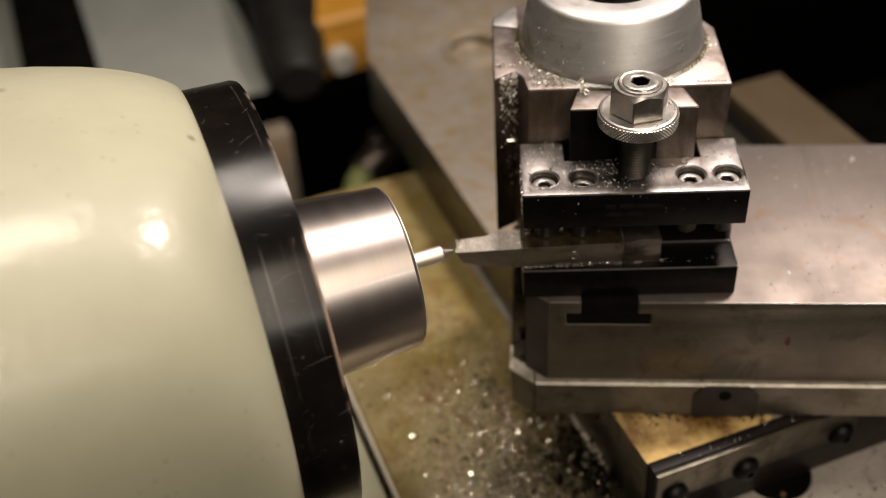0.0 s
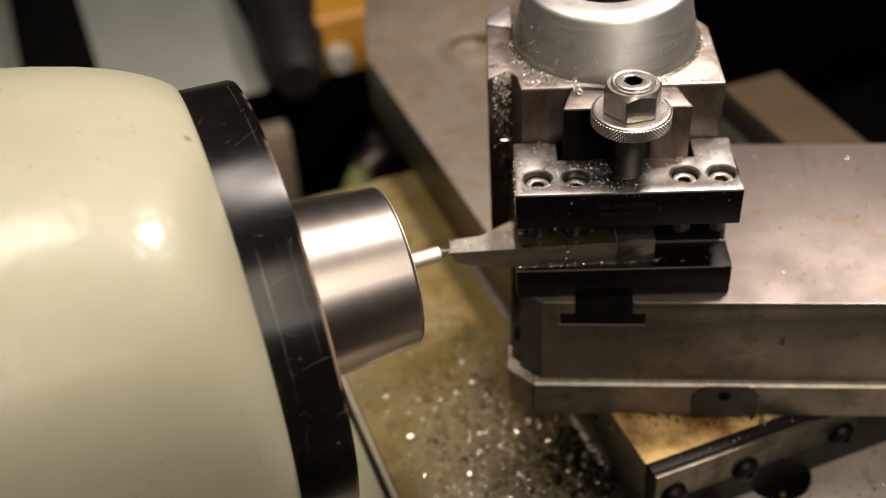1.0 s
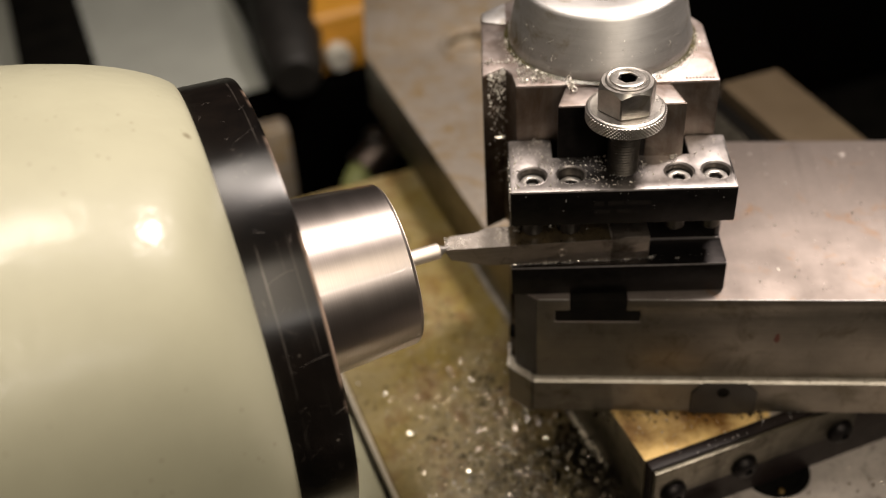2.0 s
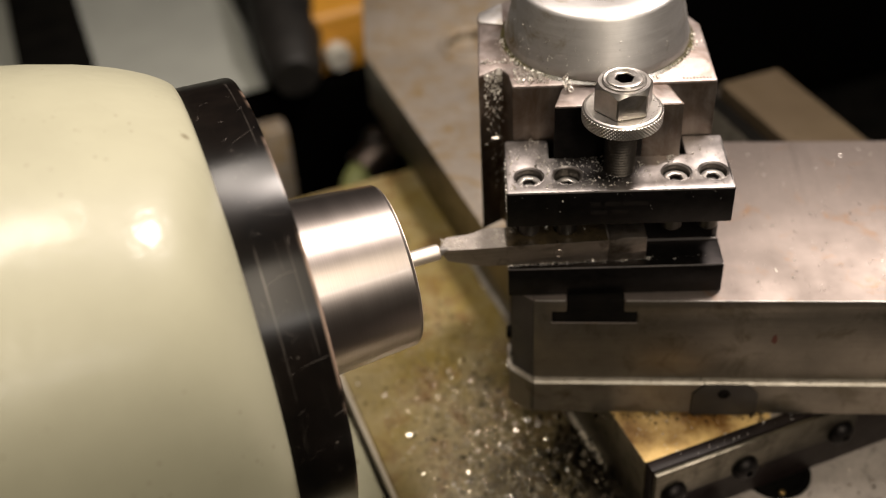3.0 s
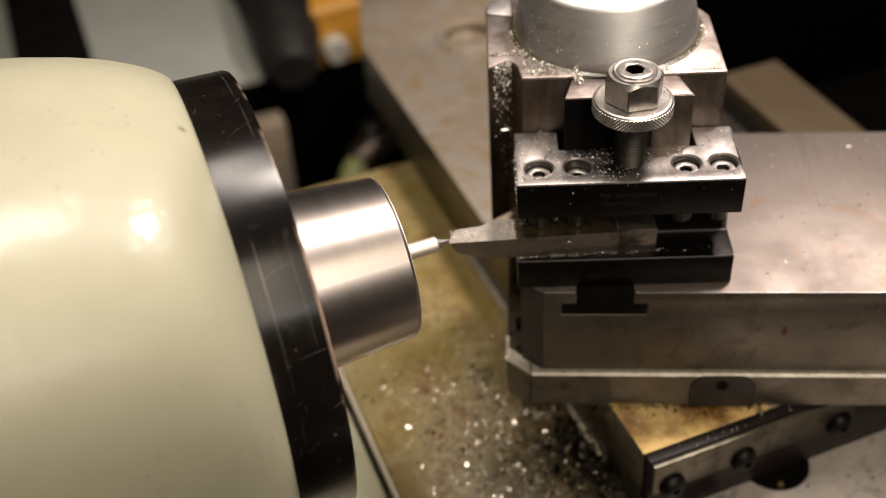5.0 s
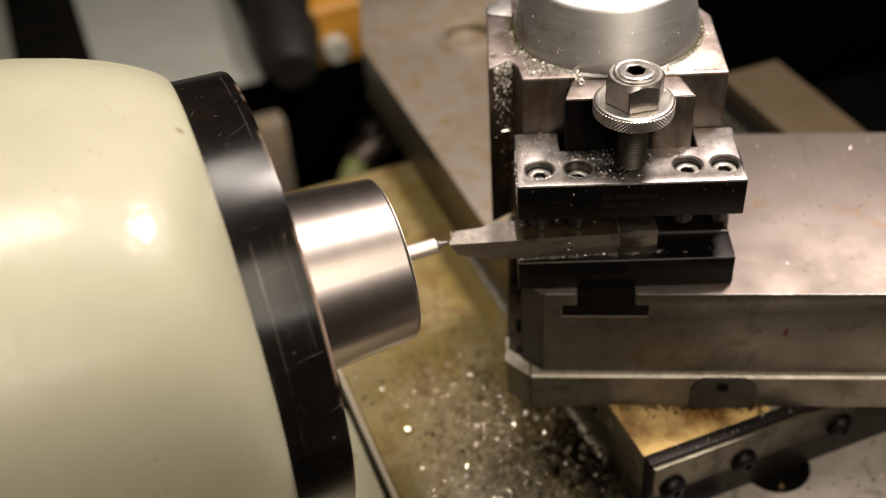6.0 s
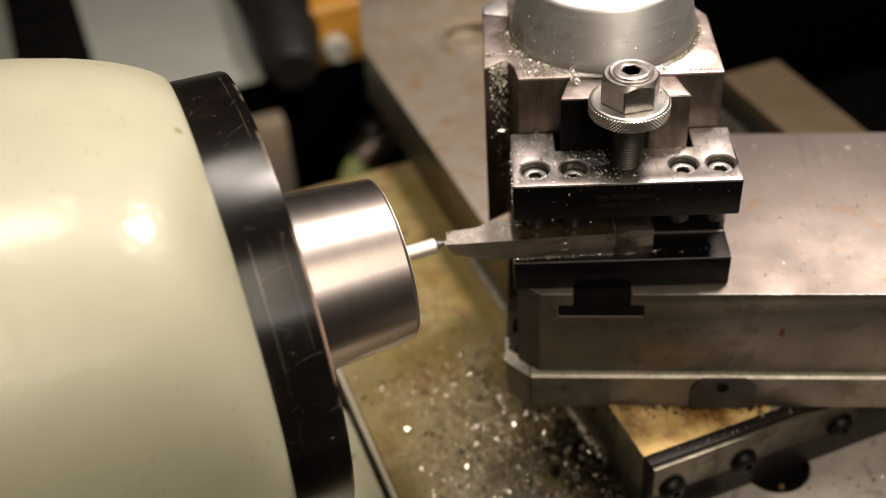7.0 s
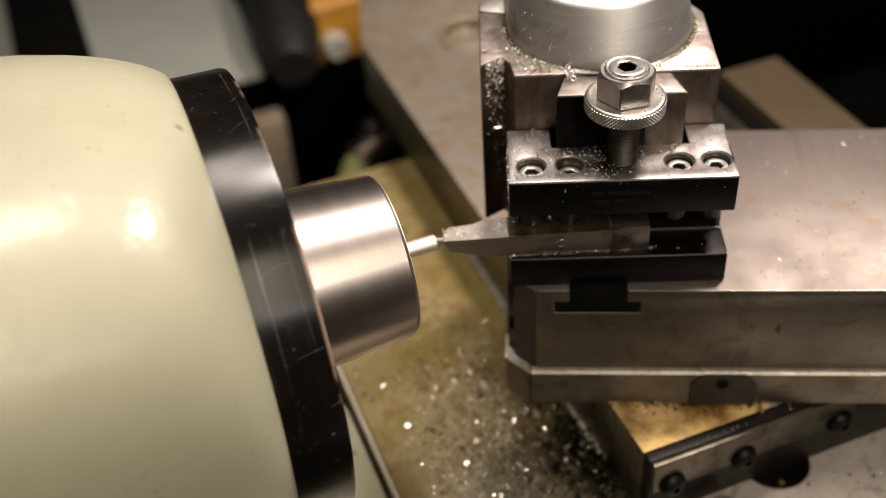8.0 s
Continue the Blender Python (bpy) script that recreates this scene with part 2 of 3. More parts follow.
M_GREASE = painted("old_grease", (0.62, 0.43, 0.17), (0.17, 0.085, 0.022), 0.14, 0.4, 52, None, 0.5, 0.4, lo=0.40, hi=0.62)
M_GRIME = painted("oily_grime", (0.018, 0.017, 0.009), (0.10, 0.085, 0.03), 0.25, 0.5, 420, (0.02, 0.018, 0.01), 0.3, 0.5)
M_STRIP = painted("pale_strip", (0.55, 0.50, 0.42), (0.38, 0.33, 0.26), 0.35, 0.5, 80, (0.1, 0.08, 0.05))
M_LEDGE = painted("pale_edge", (0.40, 0.37, 0.32), (0.24, 0.215, 0.175), 0.35, 0.5, 150, (0.06, 0.05, 0.035), metal=0.3)
# Oil sludge; its colour also paints the shadow on the clamped shank
M_SLUDGE_SHADE = painted("oil_sludge", (0.010, 0.008, 0.006), (0.05, 0.036, 0.018), 0.2, 0.45, 160, None, 0.3, 0.6)
M_PLATE = steel("dark_oily_plate_steel", (0.19, 0.175, 0.14), (0.11, 0.10, 0.078), 0.34, 0.48, (8, 200, 200), 0.1, (0.02, 0.016, 0.01), 0.5)
M_DULL = painted("dark_dull_iron", (0.038, 0.032, 0.026), (0.022, 0.018, 0.015), 0.45, 0.65, 90, None, 0.0, 0.15, 0.0, 0.3)
# Felt, blackened further for the shadow below the wiper plate
M_FELT_SHADE = painted("felt_shade_black", (0.006, 0.004, 0.004), (0.014, 0.010, 0.009), 0.3, 0.5, 120, None, 0.0, 0.5, 0.0, 0.15)
M_BRASS = steel("brass", (0.75, 0.52, 0.22), (0.5, 0.34, 0.13), 0.22, 0.35, (40, 40, 40), 0.1)
M_RUST = painted("rust_red", (0.10, 0.022, 0.012), (0.05, 0.014, 0.008), 0.6, 0.8, 200)
M_MARK = painted("engraved_mark", (0.009, 0.007, 0.006), (0.003, 0.003, 0.003), 0.5, 0.6, 400, gloss=0.15)


# ---- mesh helpers, in millimetres ----
def part(name, bm, material, parent=None, label="", place=None, smooth=32, topside=None):
    bmesh.ops.scale(bm, vec=(MM, MM, MM), verts=bm.verts)
    bmesh.ops.recalc_face_normals(bm, faces=bm.faces)
    me = bpy.data.meshes.new(name)
    bm.to_mesh(me)
    bm.free()
    me.materials.append(material)
    if topside:
        me.materials.append(topside[0])
    for f in me.polygons:
        f.use_smooth = True
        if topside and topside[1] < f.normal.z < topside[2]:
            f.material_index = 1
    me.set_sharp_from_angle(angle=radians(smooth))
    ob = new(name, me)
    if parent:
        ob.parent = parent
    if place is not None:
        ob.matrix_basis = place
    if label:
        ob["label"] = label
    return ob


def thing(name, label, category, m, group="", kind=""):
    ob = new(name)
    ob.empty_display_size = 0.01
    ob.matrix_basis = m
    return tagged(ob, label, category, group, kind)


def at(x, y, z, rx=0, ry=0, rz=0):
    return pose(x * MM, y * MM, z * MM, rx, ry, rz)


def bevel(bm, w, seg=2, angle=30):
    edges = [e for e in bm.edges if len(e.link_faces) == 2 and e.calc_face_angle() > radians(angle)]
    bmesh.ops.bevel(bm, geom=edges, offset=w, segments=seg, affect="EDGES", profile=0.5, clamp_overlap=True)


def box(x0, x1, y0, y1, z0, z1, w=0.3, seg=2):
    bm = bmesh.new()
    bmesh.ops.create_cube(bm, size=1)
    bmesh.ops.scale(bm, vec=(x1 - x0, y1 - y0, z1 - z0), verts=bm.verts)
    bmesh.ops.translate(bm, vec=((x0 + x1) / 2, (y0 + y1) / 2, (z0 + z1) / 2), verts=bm.verts)
    if w:
        bevel(bm, w, seg)
    return bm


def ngon(cx, cy, r, n, turn=0.0):
    return [(cx + r * math.cos(radians(turn) + 2 * math.pi * i / n), cy + r * math.sin(radians(turn) + 2 * math.pi * i / n)) for i in range(n)]


def prism(outline, z0, z1, w=0.3, holes=(), axis="z", seg=2):
    """An outline pushed along z, or along y with axis='y' (the outline then is x, z), with holes right through it."""
    bm = bmesh.new()
    edges = []
    for loop in (outline, *holes):
        vs = [bm.verts.new((x, y, z0)) for x, y in loop]
        edges += [bm.edges.new((vs[i], vs[i - 1])) for i in range(len(vs))]
    if holes:
        bmesh.ops.triangle_fill(bm, edges=edges, use_beauty=True)
    else:
        bm.faces.new(list(bm.verts))
    out = bmesh.ops.extrude_face_region(bm, geom=bm.faces[:])
    bmesh.ops.translate(bm, vec=(0, 0, z1 - z0), verts=[v for v in out["geom"] if isinstance(v, bmesh.types.BMVert)])
    bmesh.ops.recalc_face_normals(bm, faces=bm.faces)
    if w:
        bevel(bm, w, seg)
    if axis == "y":
        for v in bm.verts:
            x, y, z = v.co
            v.co = (x, z, y)
    return bm


def turned(profile, n=96, axis="x", closed=True):
    """A profile of (along, radius) turned about x or z."""
    bm = bmesh.new()
    rings = []
    for s, r in profile:
        ring = []
        for i in range(n):
            a = 2 * math.pi * i / n
            c, d = r * math.cos(a), r * math.sin(a)
            ring.append(bm.verts.new((s, c, d) if axis == "x" else (c, d, s)))
        rings.append(ring)
    for a, b in zip(rings, rings[1:]):
        for i in range(n):
            bm.faces.new((a[i], a[i - 1], b[i - 1], b[i]))
    if closed:
        bm.faces.new(rings[0])
        bm.faces.new(rings[-1])
    return bm


def join(*bms):
    out = bmesh.new()
    for b in bms:
        me = bpy.data.meshes.new("tmp")
        b.to_mesh(me)
        b.free()
        out.from_mesh(me)
        bpy.data.meshes.remove(me)
    return out


def moved(bm, x, y, z, rx=0, ry=0, rz=0):
    bmesh.ops.transform(bm, matrix=pose(x, y, z, rx, ry, rz), verts=bm.verts)
    return bm


def swarf(rng, count, region, size, height=0.0, curls=0.25):
    """Loose chips: bent slivers and small curls. region(rng) gives a place (x, y, z), or None."""
    verts, faces = [], []

    def strip(points, width, m):
        k = len(verts)
        for i, p in enumerate(points):
            w = width * (1 - 0.5 * abs(2 * i / (len(points) - 1) - 1))
            verts.append(m @ (p + Vector((0, 0, w / 2))))
            verts.append(m @ (p - Vector((0, 0, w / 2))))
        for i in range(len(points) - 1):
            a = k + 2 * i
            faces.append((a, a + 1, a + 3, a + 2))

    while count:
        place = region(rng)
        if place is None:
            continue
        count -= 1
        s = size * math.exp(rng.gauss(0, 0.45))
        m = Matrix.Translation(Vector(place) + Vector((0, 0, s * 0.22 + rng.random() * height))) @ Euler([rng.uniform(0, 6.28) for _ in range(3)]).to_matrix().to_4x4()
        if rng.random() < curls:
            r, pitch, turns = s * 0.32, s * 0.16, rng.uniform(0.6, 1.5)
            pts = [Vector((r * math.cos(6.28 * turns * i / 9), r * math.sin(6.28 * turns * i / 9), pitch * i / 9)) for i in range(10)]
            strip(pts, s * 0.22, m)
        else:
            b = rng.uniform(-0.3, 0.3) * s
            pts = [Vector((-s / 2, 0, 0)), Vector((0, b, 0)), Vector((s / 2, rng.uniform(-0.2, 0.2) * s, 0))]
            strip(pts, s * rng.uniform(0.25, 0.6), m)
    bm = bmesh.new()
    vs = [bm.verts.new(v) for v in verts]
    for f in faces:
        bm.faces.new([vs[i] for i in f])
    return bm


# frames of the machine
LATHE = at(-20.94, 0.0, -22.46, 0, 0, 22.41)
COMP = at(8.23, -2.14, 0, 0, 0, -2.36)
ZL = -22.46


# ---- the room and the machine's bed ----
def room():
    # Added shell of the room; the pale, unseen walls send back some light
    for name, a in (("wall_north", (-1400, 1400, 1400, 1460, -900, 1500)), ("wall_south", (-1400, 1400, -1960, -1900, -900, 1500)),
                    ("wall_west", (-1460, -1400, -1960, 1460, -900, 1500)), ("wall_east", (1400, 1460, -1960, 1460, -900, 1500)),
                    ("floor", (-1460, 1460, -1960, 1460, -960, -900)), ("ceiling", (-1460, 1460, -1960, 1460, 1500, 1560))):
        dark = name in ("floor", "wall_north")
        tagged(part(name, box(*a, w=0), M_UNLIT if dark else M_WALL), ("near-black workshop " if dark else "plain pale painted workshop ") + name.split("_")[0], name.split("_")[0], kind="structure")


def bed():
    t = thing("lathe_bed", "black cast iron lathe bed with two ground ways", "machine bed", LATHE)
    part("front_way", prism([(-40, -175), (20, -175), (20, -128), (8, -120.5), (-8, -120.5), (-40, -128)], -420, 700, 1.0), M_POST, t, "ground steel way",
         pose(0, 0, 0, 90, 0, 90))
    part("rear_wall", box(-420, 700, 398, 418, -320, -178, 3), M_UNLIT, t, "black painted rear wall of the bed")
    part("bed_floor", box(-420, 700, -120, 398, -330, -300, 2), M_IRON, t)
    part("bed_leg", box(-420, 700, -60, 300, -877, -330, 4), M_IRON, t)
    return t


def tray():
    t = thing("chip_tray", "light grey enamelled sheet metal chip tray", "tray", LATHE)
    part("tray_floor", box(-520, 180, 420, 900, -186, -178, 1), M_TRAY, t)
    part("tray_lip", box(-520, 180, 900, 908, -186, -120, 1), M_TRAY, t)
    part("tray_stand", box(-300, 60, 600, 800, -877, -186, 3), M_IRON, t)


def clutter():
    t = thing("square_bar", "black square steel bar lying across the tray", "bar", LATHE)
    part("bar", box(-132, -83, 470, 895, -178, -150, 2), M_IRON, t)
    t = thing("motor", "dark grey cylindrical motor on the tray", "motor", LATHE)
    part("motor_body", moved(turned([(0, 14), (6, 18), (60, 25), (190, 28), (194, 22)], 48), 38, 381, -156, 0, -5, 80), M_GREY, t)
    part("motor_foot", box(30, 78, 446, 600, -178, -172, 1), M_GREY, t)
    t = thing("oil_can", "orange enamelled can with a white cap", "can", LATHE)
    part("can_body", box(60, 126, 420, 560, -178, -136, 6, 3), M_ORANGE, t)
    part("can_rim", box(60.2, 125.8, 418.4, 419.9, -187, -150, 0.4), M_ORANGE, t, "folded lower rim")
    part("cap", moved(turned([(0, 8.6), (1, 9.2), (10, 9.2), (12, 8)], 32, "z"), 76, 418.3, -165, 90, 0, 0), M_WHITE, t, "round white plastic cap")
    t = thing("coolant_hose", "pale green rubber hose with a dull metal fitting", "hose", LATHE)
    bm = bmesh.new()
    pts = [Vector((20 + 34 * u, 262 + 42 * u, -300 + 112 * math.sin(1.4 * u + 0.2))) for u in (i / 14 for i in range(15))]
    rings = []
    for i, p in enumerate(pts):
        d = (pts[min(i + 1, 14)] - pts[max(i - 1, 0)]).normalized()
        a = d.cross(Vector((0, 0, 1))).normalized()
        b = a.cross(d)
        rings.append([bm.verts.new(p + 9 * (a * math.cos(k * math.pi / 8) + b * math.sin(k * math.pi / 8))) for k in range(16)])
    for a, b in zip(rings, rings[1:]):
        for i in range(16):
            bm.faces.new((a[i], a[i - 1], b[i - 1], b[i]))
    bm.faces.new(rings[0]), bm.faces.new(rings[-1])
    part("hose", bm, M_GREEN, t)
    part("fitting", moved(turned([(0, 9), (2, 12), (16, 12), (18, 10), (30, 8), (32, 6)], 24), 54, 306, -188, 10, -15, 20), M_POSTSIDE, t, "dull metal hose fitting")
    part("valve_body", moved(turned([(-10, 8), (-8, 11), (4, 11), (6, 7), (14, 7), (16, 5)], 24, "z"), 70, 318, -184), M_THREAD, t, "dull metal valve body")
    t = thing("bracket_block", "pinkish grey metal block under the spindle", "block", LATHE)
    part("block", box(-2, 21, 345, 362, -300, -168, 3), M_CROSS, t)


def scratches(rng, count):
    """Fine raised burrs that lie on the collar's rim, short and slightly curved."""
    bm = bmesh.new()
    for k in range(count):
        s, a = rng.uniform(-66.4, -53.5), radians(rng.triangular(-70, 115, 70))
        way = rng.choice((rng.gauss(0.0, 0.5), rng.gauss(1.2, 0.5), rng.uniform(-1.6, 1.6)))
        length, width, bend = rng.uniform(0.8, 3) + (rng.random() < 0.2) * rng.uniform(2, 12), rng.uniform(0.01, 0.04), rng.uniform(-0.5, 0.5)
        rows = []
        for i in range(7):
            u = i / 6 - 0.5
            ds, da = length * (u * math.cos(way) - bend * u * u * math.sin(way)), length * (u * math.sin(way) + bend * u * u * math.cos(way))
            w = width * (1 - 3.2 * u * u)
            pair = []
            for e in (-1, 1):
                x, b = s + ds - e * w * math.sin(way), a + (da + e * w * math.cos(way)) / 69.0
                x = min(-52.5, max(-66.5, x))
                r = 69.22 - 0.0211 * (x + 66.6)
                pair.append(bm.verts.new((x, -r * math.cos(b), r * math.sin(b))))
            rows.append(pair)
        for p, q in zip(rows, rows[1:]):
            bm.faces.new((p[0], p[1], q[1], q[0]))
    return bm


def headstock():
    t = thing("headstock", "cream enamelled rounded lathe headstock with a black collar", "machine head", LATHE)
    prof = [(-67.6, 66), (-67.6, 69.5), (-68.0, 70.6), (-69.2, 71.8), (-71.2, 73.3), (-74, 75.0), (-77.6, 76.8), (-82, 78.7), (-87, 80.5), (-93, 82.3), (-105, 85.1), (-130, 89.4), (-170, 94.2), (-230, 98.9), (-330, 102), (-420, 102), (-424, 60)]
    bm = turned(prof[::-1], 192)
    for v in bm.verts:
        # towards the operator the casting is fuller than a circle
        r = math.hypot(v.co.y, v.co.z)
        c, d = -v.co.y / r, v.co.z / r
        if c > 0:
            full = 2 + math.sin(math.pi / 2 * min(1.0, max(0.0, (-68 - v.co.x) / 17)))
            k = (c ** full + abs(d) ** full) ** (-1 / full)
            v.co.y, v.co.z = v.co.y * k, v.co.z * k
    part("housing", bm, M_CREAM, t, "cream enamelled rounded housing", smooth=40)
    ring = [(-68.5, 60), (-68.5, 68.2), (-67.9, 69.0), (-66.6, 69.2), (-52.4, 68.9), (-51.2, 68.4), (-50.9, 67.4), (-50.9, 31.5)]
    part("collar", turned(ring, 180), M_BLACK, t, "scratched glossy black collar", smooth=40)
    tagged(part("scratch_wear", scratches(random.Random(17), 60), M_SCRATCH, t, "fine pale scratches on the collar"), kind="stuff")
    # Added black band draws the dark gap between housing and collar
    part("gap_band", turned([(-69.2, 60), (-69.2, 69.75), (-68.6, 69.9), (-67.7, 69.6), (-67.7, 60)], 160), M_IRON, t, "thin black band for the dark gap behind the collar")
    part("foot", box(-110, -28.5, -84, 45, -300, -107, 4), M_CREAM, t, "cream enamelled foot")
    part("pedestal", box(-420, -110, -70, 90, -300, -40, 6), M_CREAM, t)
    return t


def spindle():
    t = thing("spindle_nose", "turned bright steel spindle nose turning in the collar", "spindle", LATHE)
    prof = [(-56, 29.2), (-50.5, 28.84), (-16.6, 26.35), (-15.6, 25.5)]
    part("nose", turned(prof, 160), M_SPINDLE, t, smooth=25)
    part("end_ring", turned([(-16.2, 25.3), (-15.35, 25.1), (-15.2, 24.5), (-15.2, 9.4)], 128), M_PIN, t, "bright bevelled end ring", smooth=25)
    part("collet", turned([(-15.6, 9.2), (-14.9, 8.8), (-14.2, 3.0), (-14.6, 2.7)], 64), M_SPINDLE, t, "small steel collet", smooth=25)
    p = thing("pin_blank", "small bright steel pin with a thin turned tip", "workpiece", LATHE)
    part("pin", turned([(-20, 2.6), (-0.9, 2.6), (-0.55, 2.35), (-0.5, 1.2)], 40), M_PIN, p, smooth=25)
    part("tip", turned([(-0.6, 1.9), (-0.1, 1.7), (1.6, 0.85), (3.1, 0.45), (3.6, 0.2)], 40), M_BOLT, p, "thin tapered tip", smooth=25)
    return [t, p]


# ---- saddle and cross slide ----
def saddle():
    t = thing("saddle", "oily worn iron lathe saddle strewn with chips", "machine saddle", LATHE)
    z = -127 - ZL
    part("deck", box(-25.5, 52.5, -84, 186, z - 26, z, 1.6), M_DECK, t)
    # Strip paler than the deck along its left edge
    part("edge_strip", box(-27.3, -25.6, -84, 186, z - 9, z + 0.25, 0.4), M_STRIP, t, "pale edge strip")
    part("wing", box(52.5, 262, -150, 40, z - 26, z - 0.4, 1.6), M_WING, t, "grey worn iron wing")
    # Rear part of the wing, darker than the front part
    part("rear_wing", box(52.5, 262, 40, 186, z - 26, z - 0.4, 1.6), M_DULL, t, "dark rear wing")
    part("skirt", box(-18, 250, -80, 60, z - 46, z - 26, 1), M_IRON, t)
    return t


def guide():
    t = thing("guide_rail", "brown worn flat iron guide rail on the saddle", "rail", LATHE)
    z = -127 - ZL
    part("rail", box(205, 239, -60, 147, z - 0.4, -97 - ZL, 1.2), M_BROWN, t)
    part("rail_strip", box(197, 204.6, -60, 150, z - 0.4, -104 - ZL, 1), M_IRON, t)


def cross_slide():
    t = thing("cross_slide", "stained iron cross slide with oily yellow patches", "machine slide", LATHE)
    z0, z1 = -127 - ZL, -95.45 - ZL
    outline = [(51, -51.5), (188, -51.5), (188, 330), (75, 330), (51, 252)]
    # Sides darker than the top because lamps miss them; shade in the colour
    part("slide_body", prism(outline, z0, z1, 0.14, [ngon(106, 236, 13, 32)]), M_SLIDE_SHADED, t, topside=(M_CROSS, 0.9, 2))
    part("gib_edge", box(48.6, 50.95, -27, 6, z0, z0 + 2.2, 0.3), M_STRIP, t, "pale worn gib edge")
    part("rear_gib_edge", box(48.8, 50.95, 22, 105, z0, z0 + 1.8, 0.3), M_LEDGE, t, "pale gib edge")
    part("hole_floor", moved(turned([(0, 12.9), (1, 12.9)], 32, "z"), 106, 236, z1 - 4.5), M_CROSS, t)
    part("hole_rim", moved(turned([(0.3, 13.2), (1.6, 13.4), (2.2, 15), (1.6, 17.2), (0.3, 17.5)], 40, "z", False), 106, 236, z1 - 0.3), M_CROSS, t, "raised worn rim of the oil hole")
    rng = random.Random(12)
    film = [(51.06, -51.46), (70, -51.46), (101, -51.46), (104 + 3 * rng.random(), -40), (92, -31 + 2 * rng.random()), (70, -27), (51.06, -25)]
    part("grease_film", prism(film, z1 - 0.1, z1 + 0.06, 0), M_GREASE, t, "yellow brown film of old grease")
    # Darker layer along the right edge of the slide top
    part("dark_film", prism([(174, 30), (187.8, 30), (187.8, 320), (160, 320), (166, 200), (171, 110)], z1 - 0.1, z1 + 0.06, 0), M_PLATE, t, "dark layer along the right edge of the slide")
    # Felt on top; carried down and right to paint the shadow there
    part("wiper", box(51.2, 200, -56.2, -51.6, z0 - 0.3, z1 + 0.3, 0.5), M_FELT_SHADE, t, "black felt wiper strip doubling as shade below the plate")
    part("wiper_plate", box(51.6, 134, -58.2, -56.25, z0 + 16.5, z1 - 0.4, 0.3), M_PLATE, t, "steel wiper plate")
    part("stop_bar", box(67, 82, -66.5, -61.5, z0 - 0.3, z0 + 4, 0.5), M_WORN_LIT, t, "short dull steel strip")
    for x in (59, 87.5, 127.5, 166):
        b = part("screw", moved(turned([(0, 5.0), (0.9, 5.0), (2.2, 4.3), (3.2, 3.0), (3.6, 1.9), (3.6, 1.5), (1.8, 1.3)], 28, "z"), x, -58.2, z0 + 19, 90, 0, 0), M_OXIDE, t, "dark button head screw")
    out = LATHE.inverted()

    def back_edge(r):
        p = out @ Vector((r.uniform(0.03, 0.09), -0.0055 - abs(r.gauss(0, 0.0022)), 0))
        return (p.x * 1000, p.y * 1000, z1)
    tagged(part("dirt", swarf(rng, 420, back_edge, 0.9, 0.2, 0.3), M_CHIPDARK, t, "black oily chips along the rest"), kind="stuff")

    def film_top(r):
        x, y = r.uniform(53, 150), r.uniform(-56, -30)
        return (x, y, z1 + 0.3) if y < -51.6 or x < 95 else None
    tagged(part("swarf", swarf(rng, 130, film_top, 0.6), M_CHIP, t, "bright loose chips"), kind="stuff")
    return t


def oil_hole():
    t = thing("oil_nipple", "brass oil nipple by a black disc that stands for a hole", "nipple", LATHE)
    z = -127 - ZL
    # Raised black disc paints the dark inside of an oil hole
    part("hole_disc", moved(turned([(0, 13.0), (0.7, 12.8), (0.8, 10.6), (0.2, 10.2)], 40, "z"), 107.5, -52, z - 0.4), M_IRON, t, "black disc for the dark inside of the hole")
    part("nipple", moved(turned([(0, 1.3), (1.0, 1.3), (1.6, 0.9), (1.8, 0.4)], 20, "z"), 103.5, -62, z), M_BRASS, t, "brass nipple")


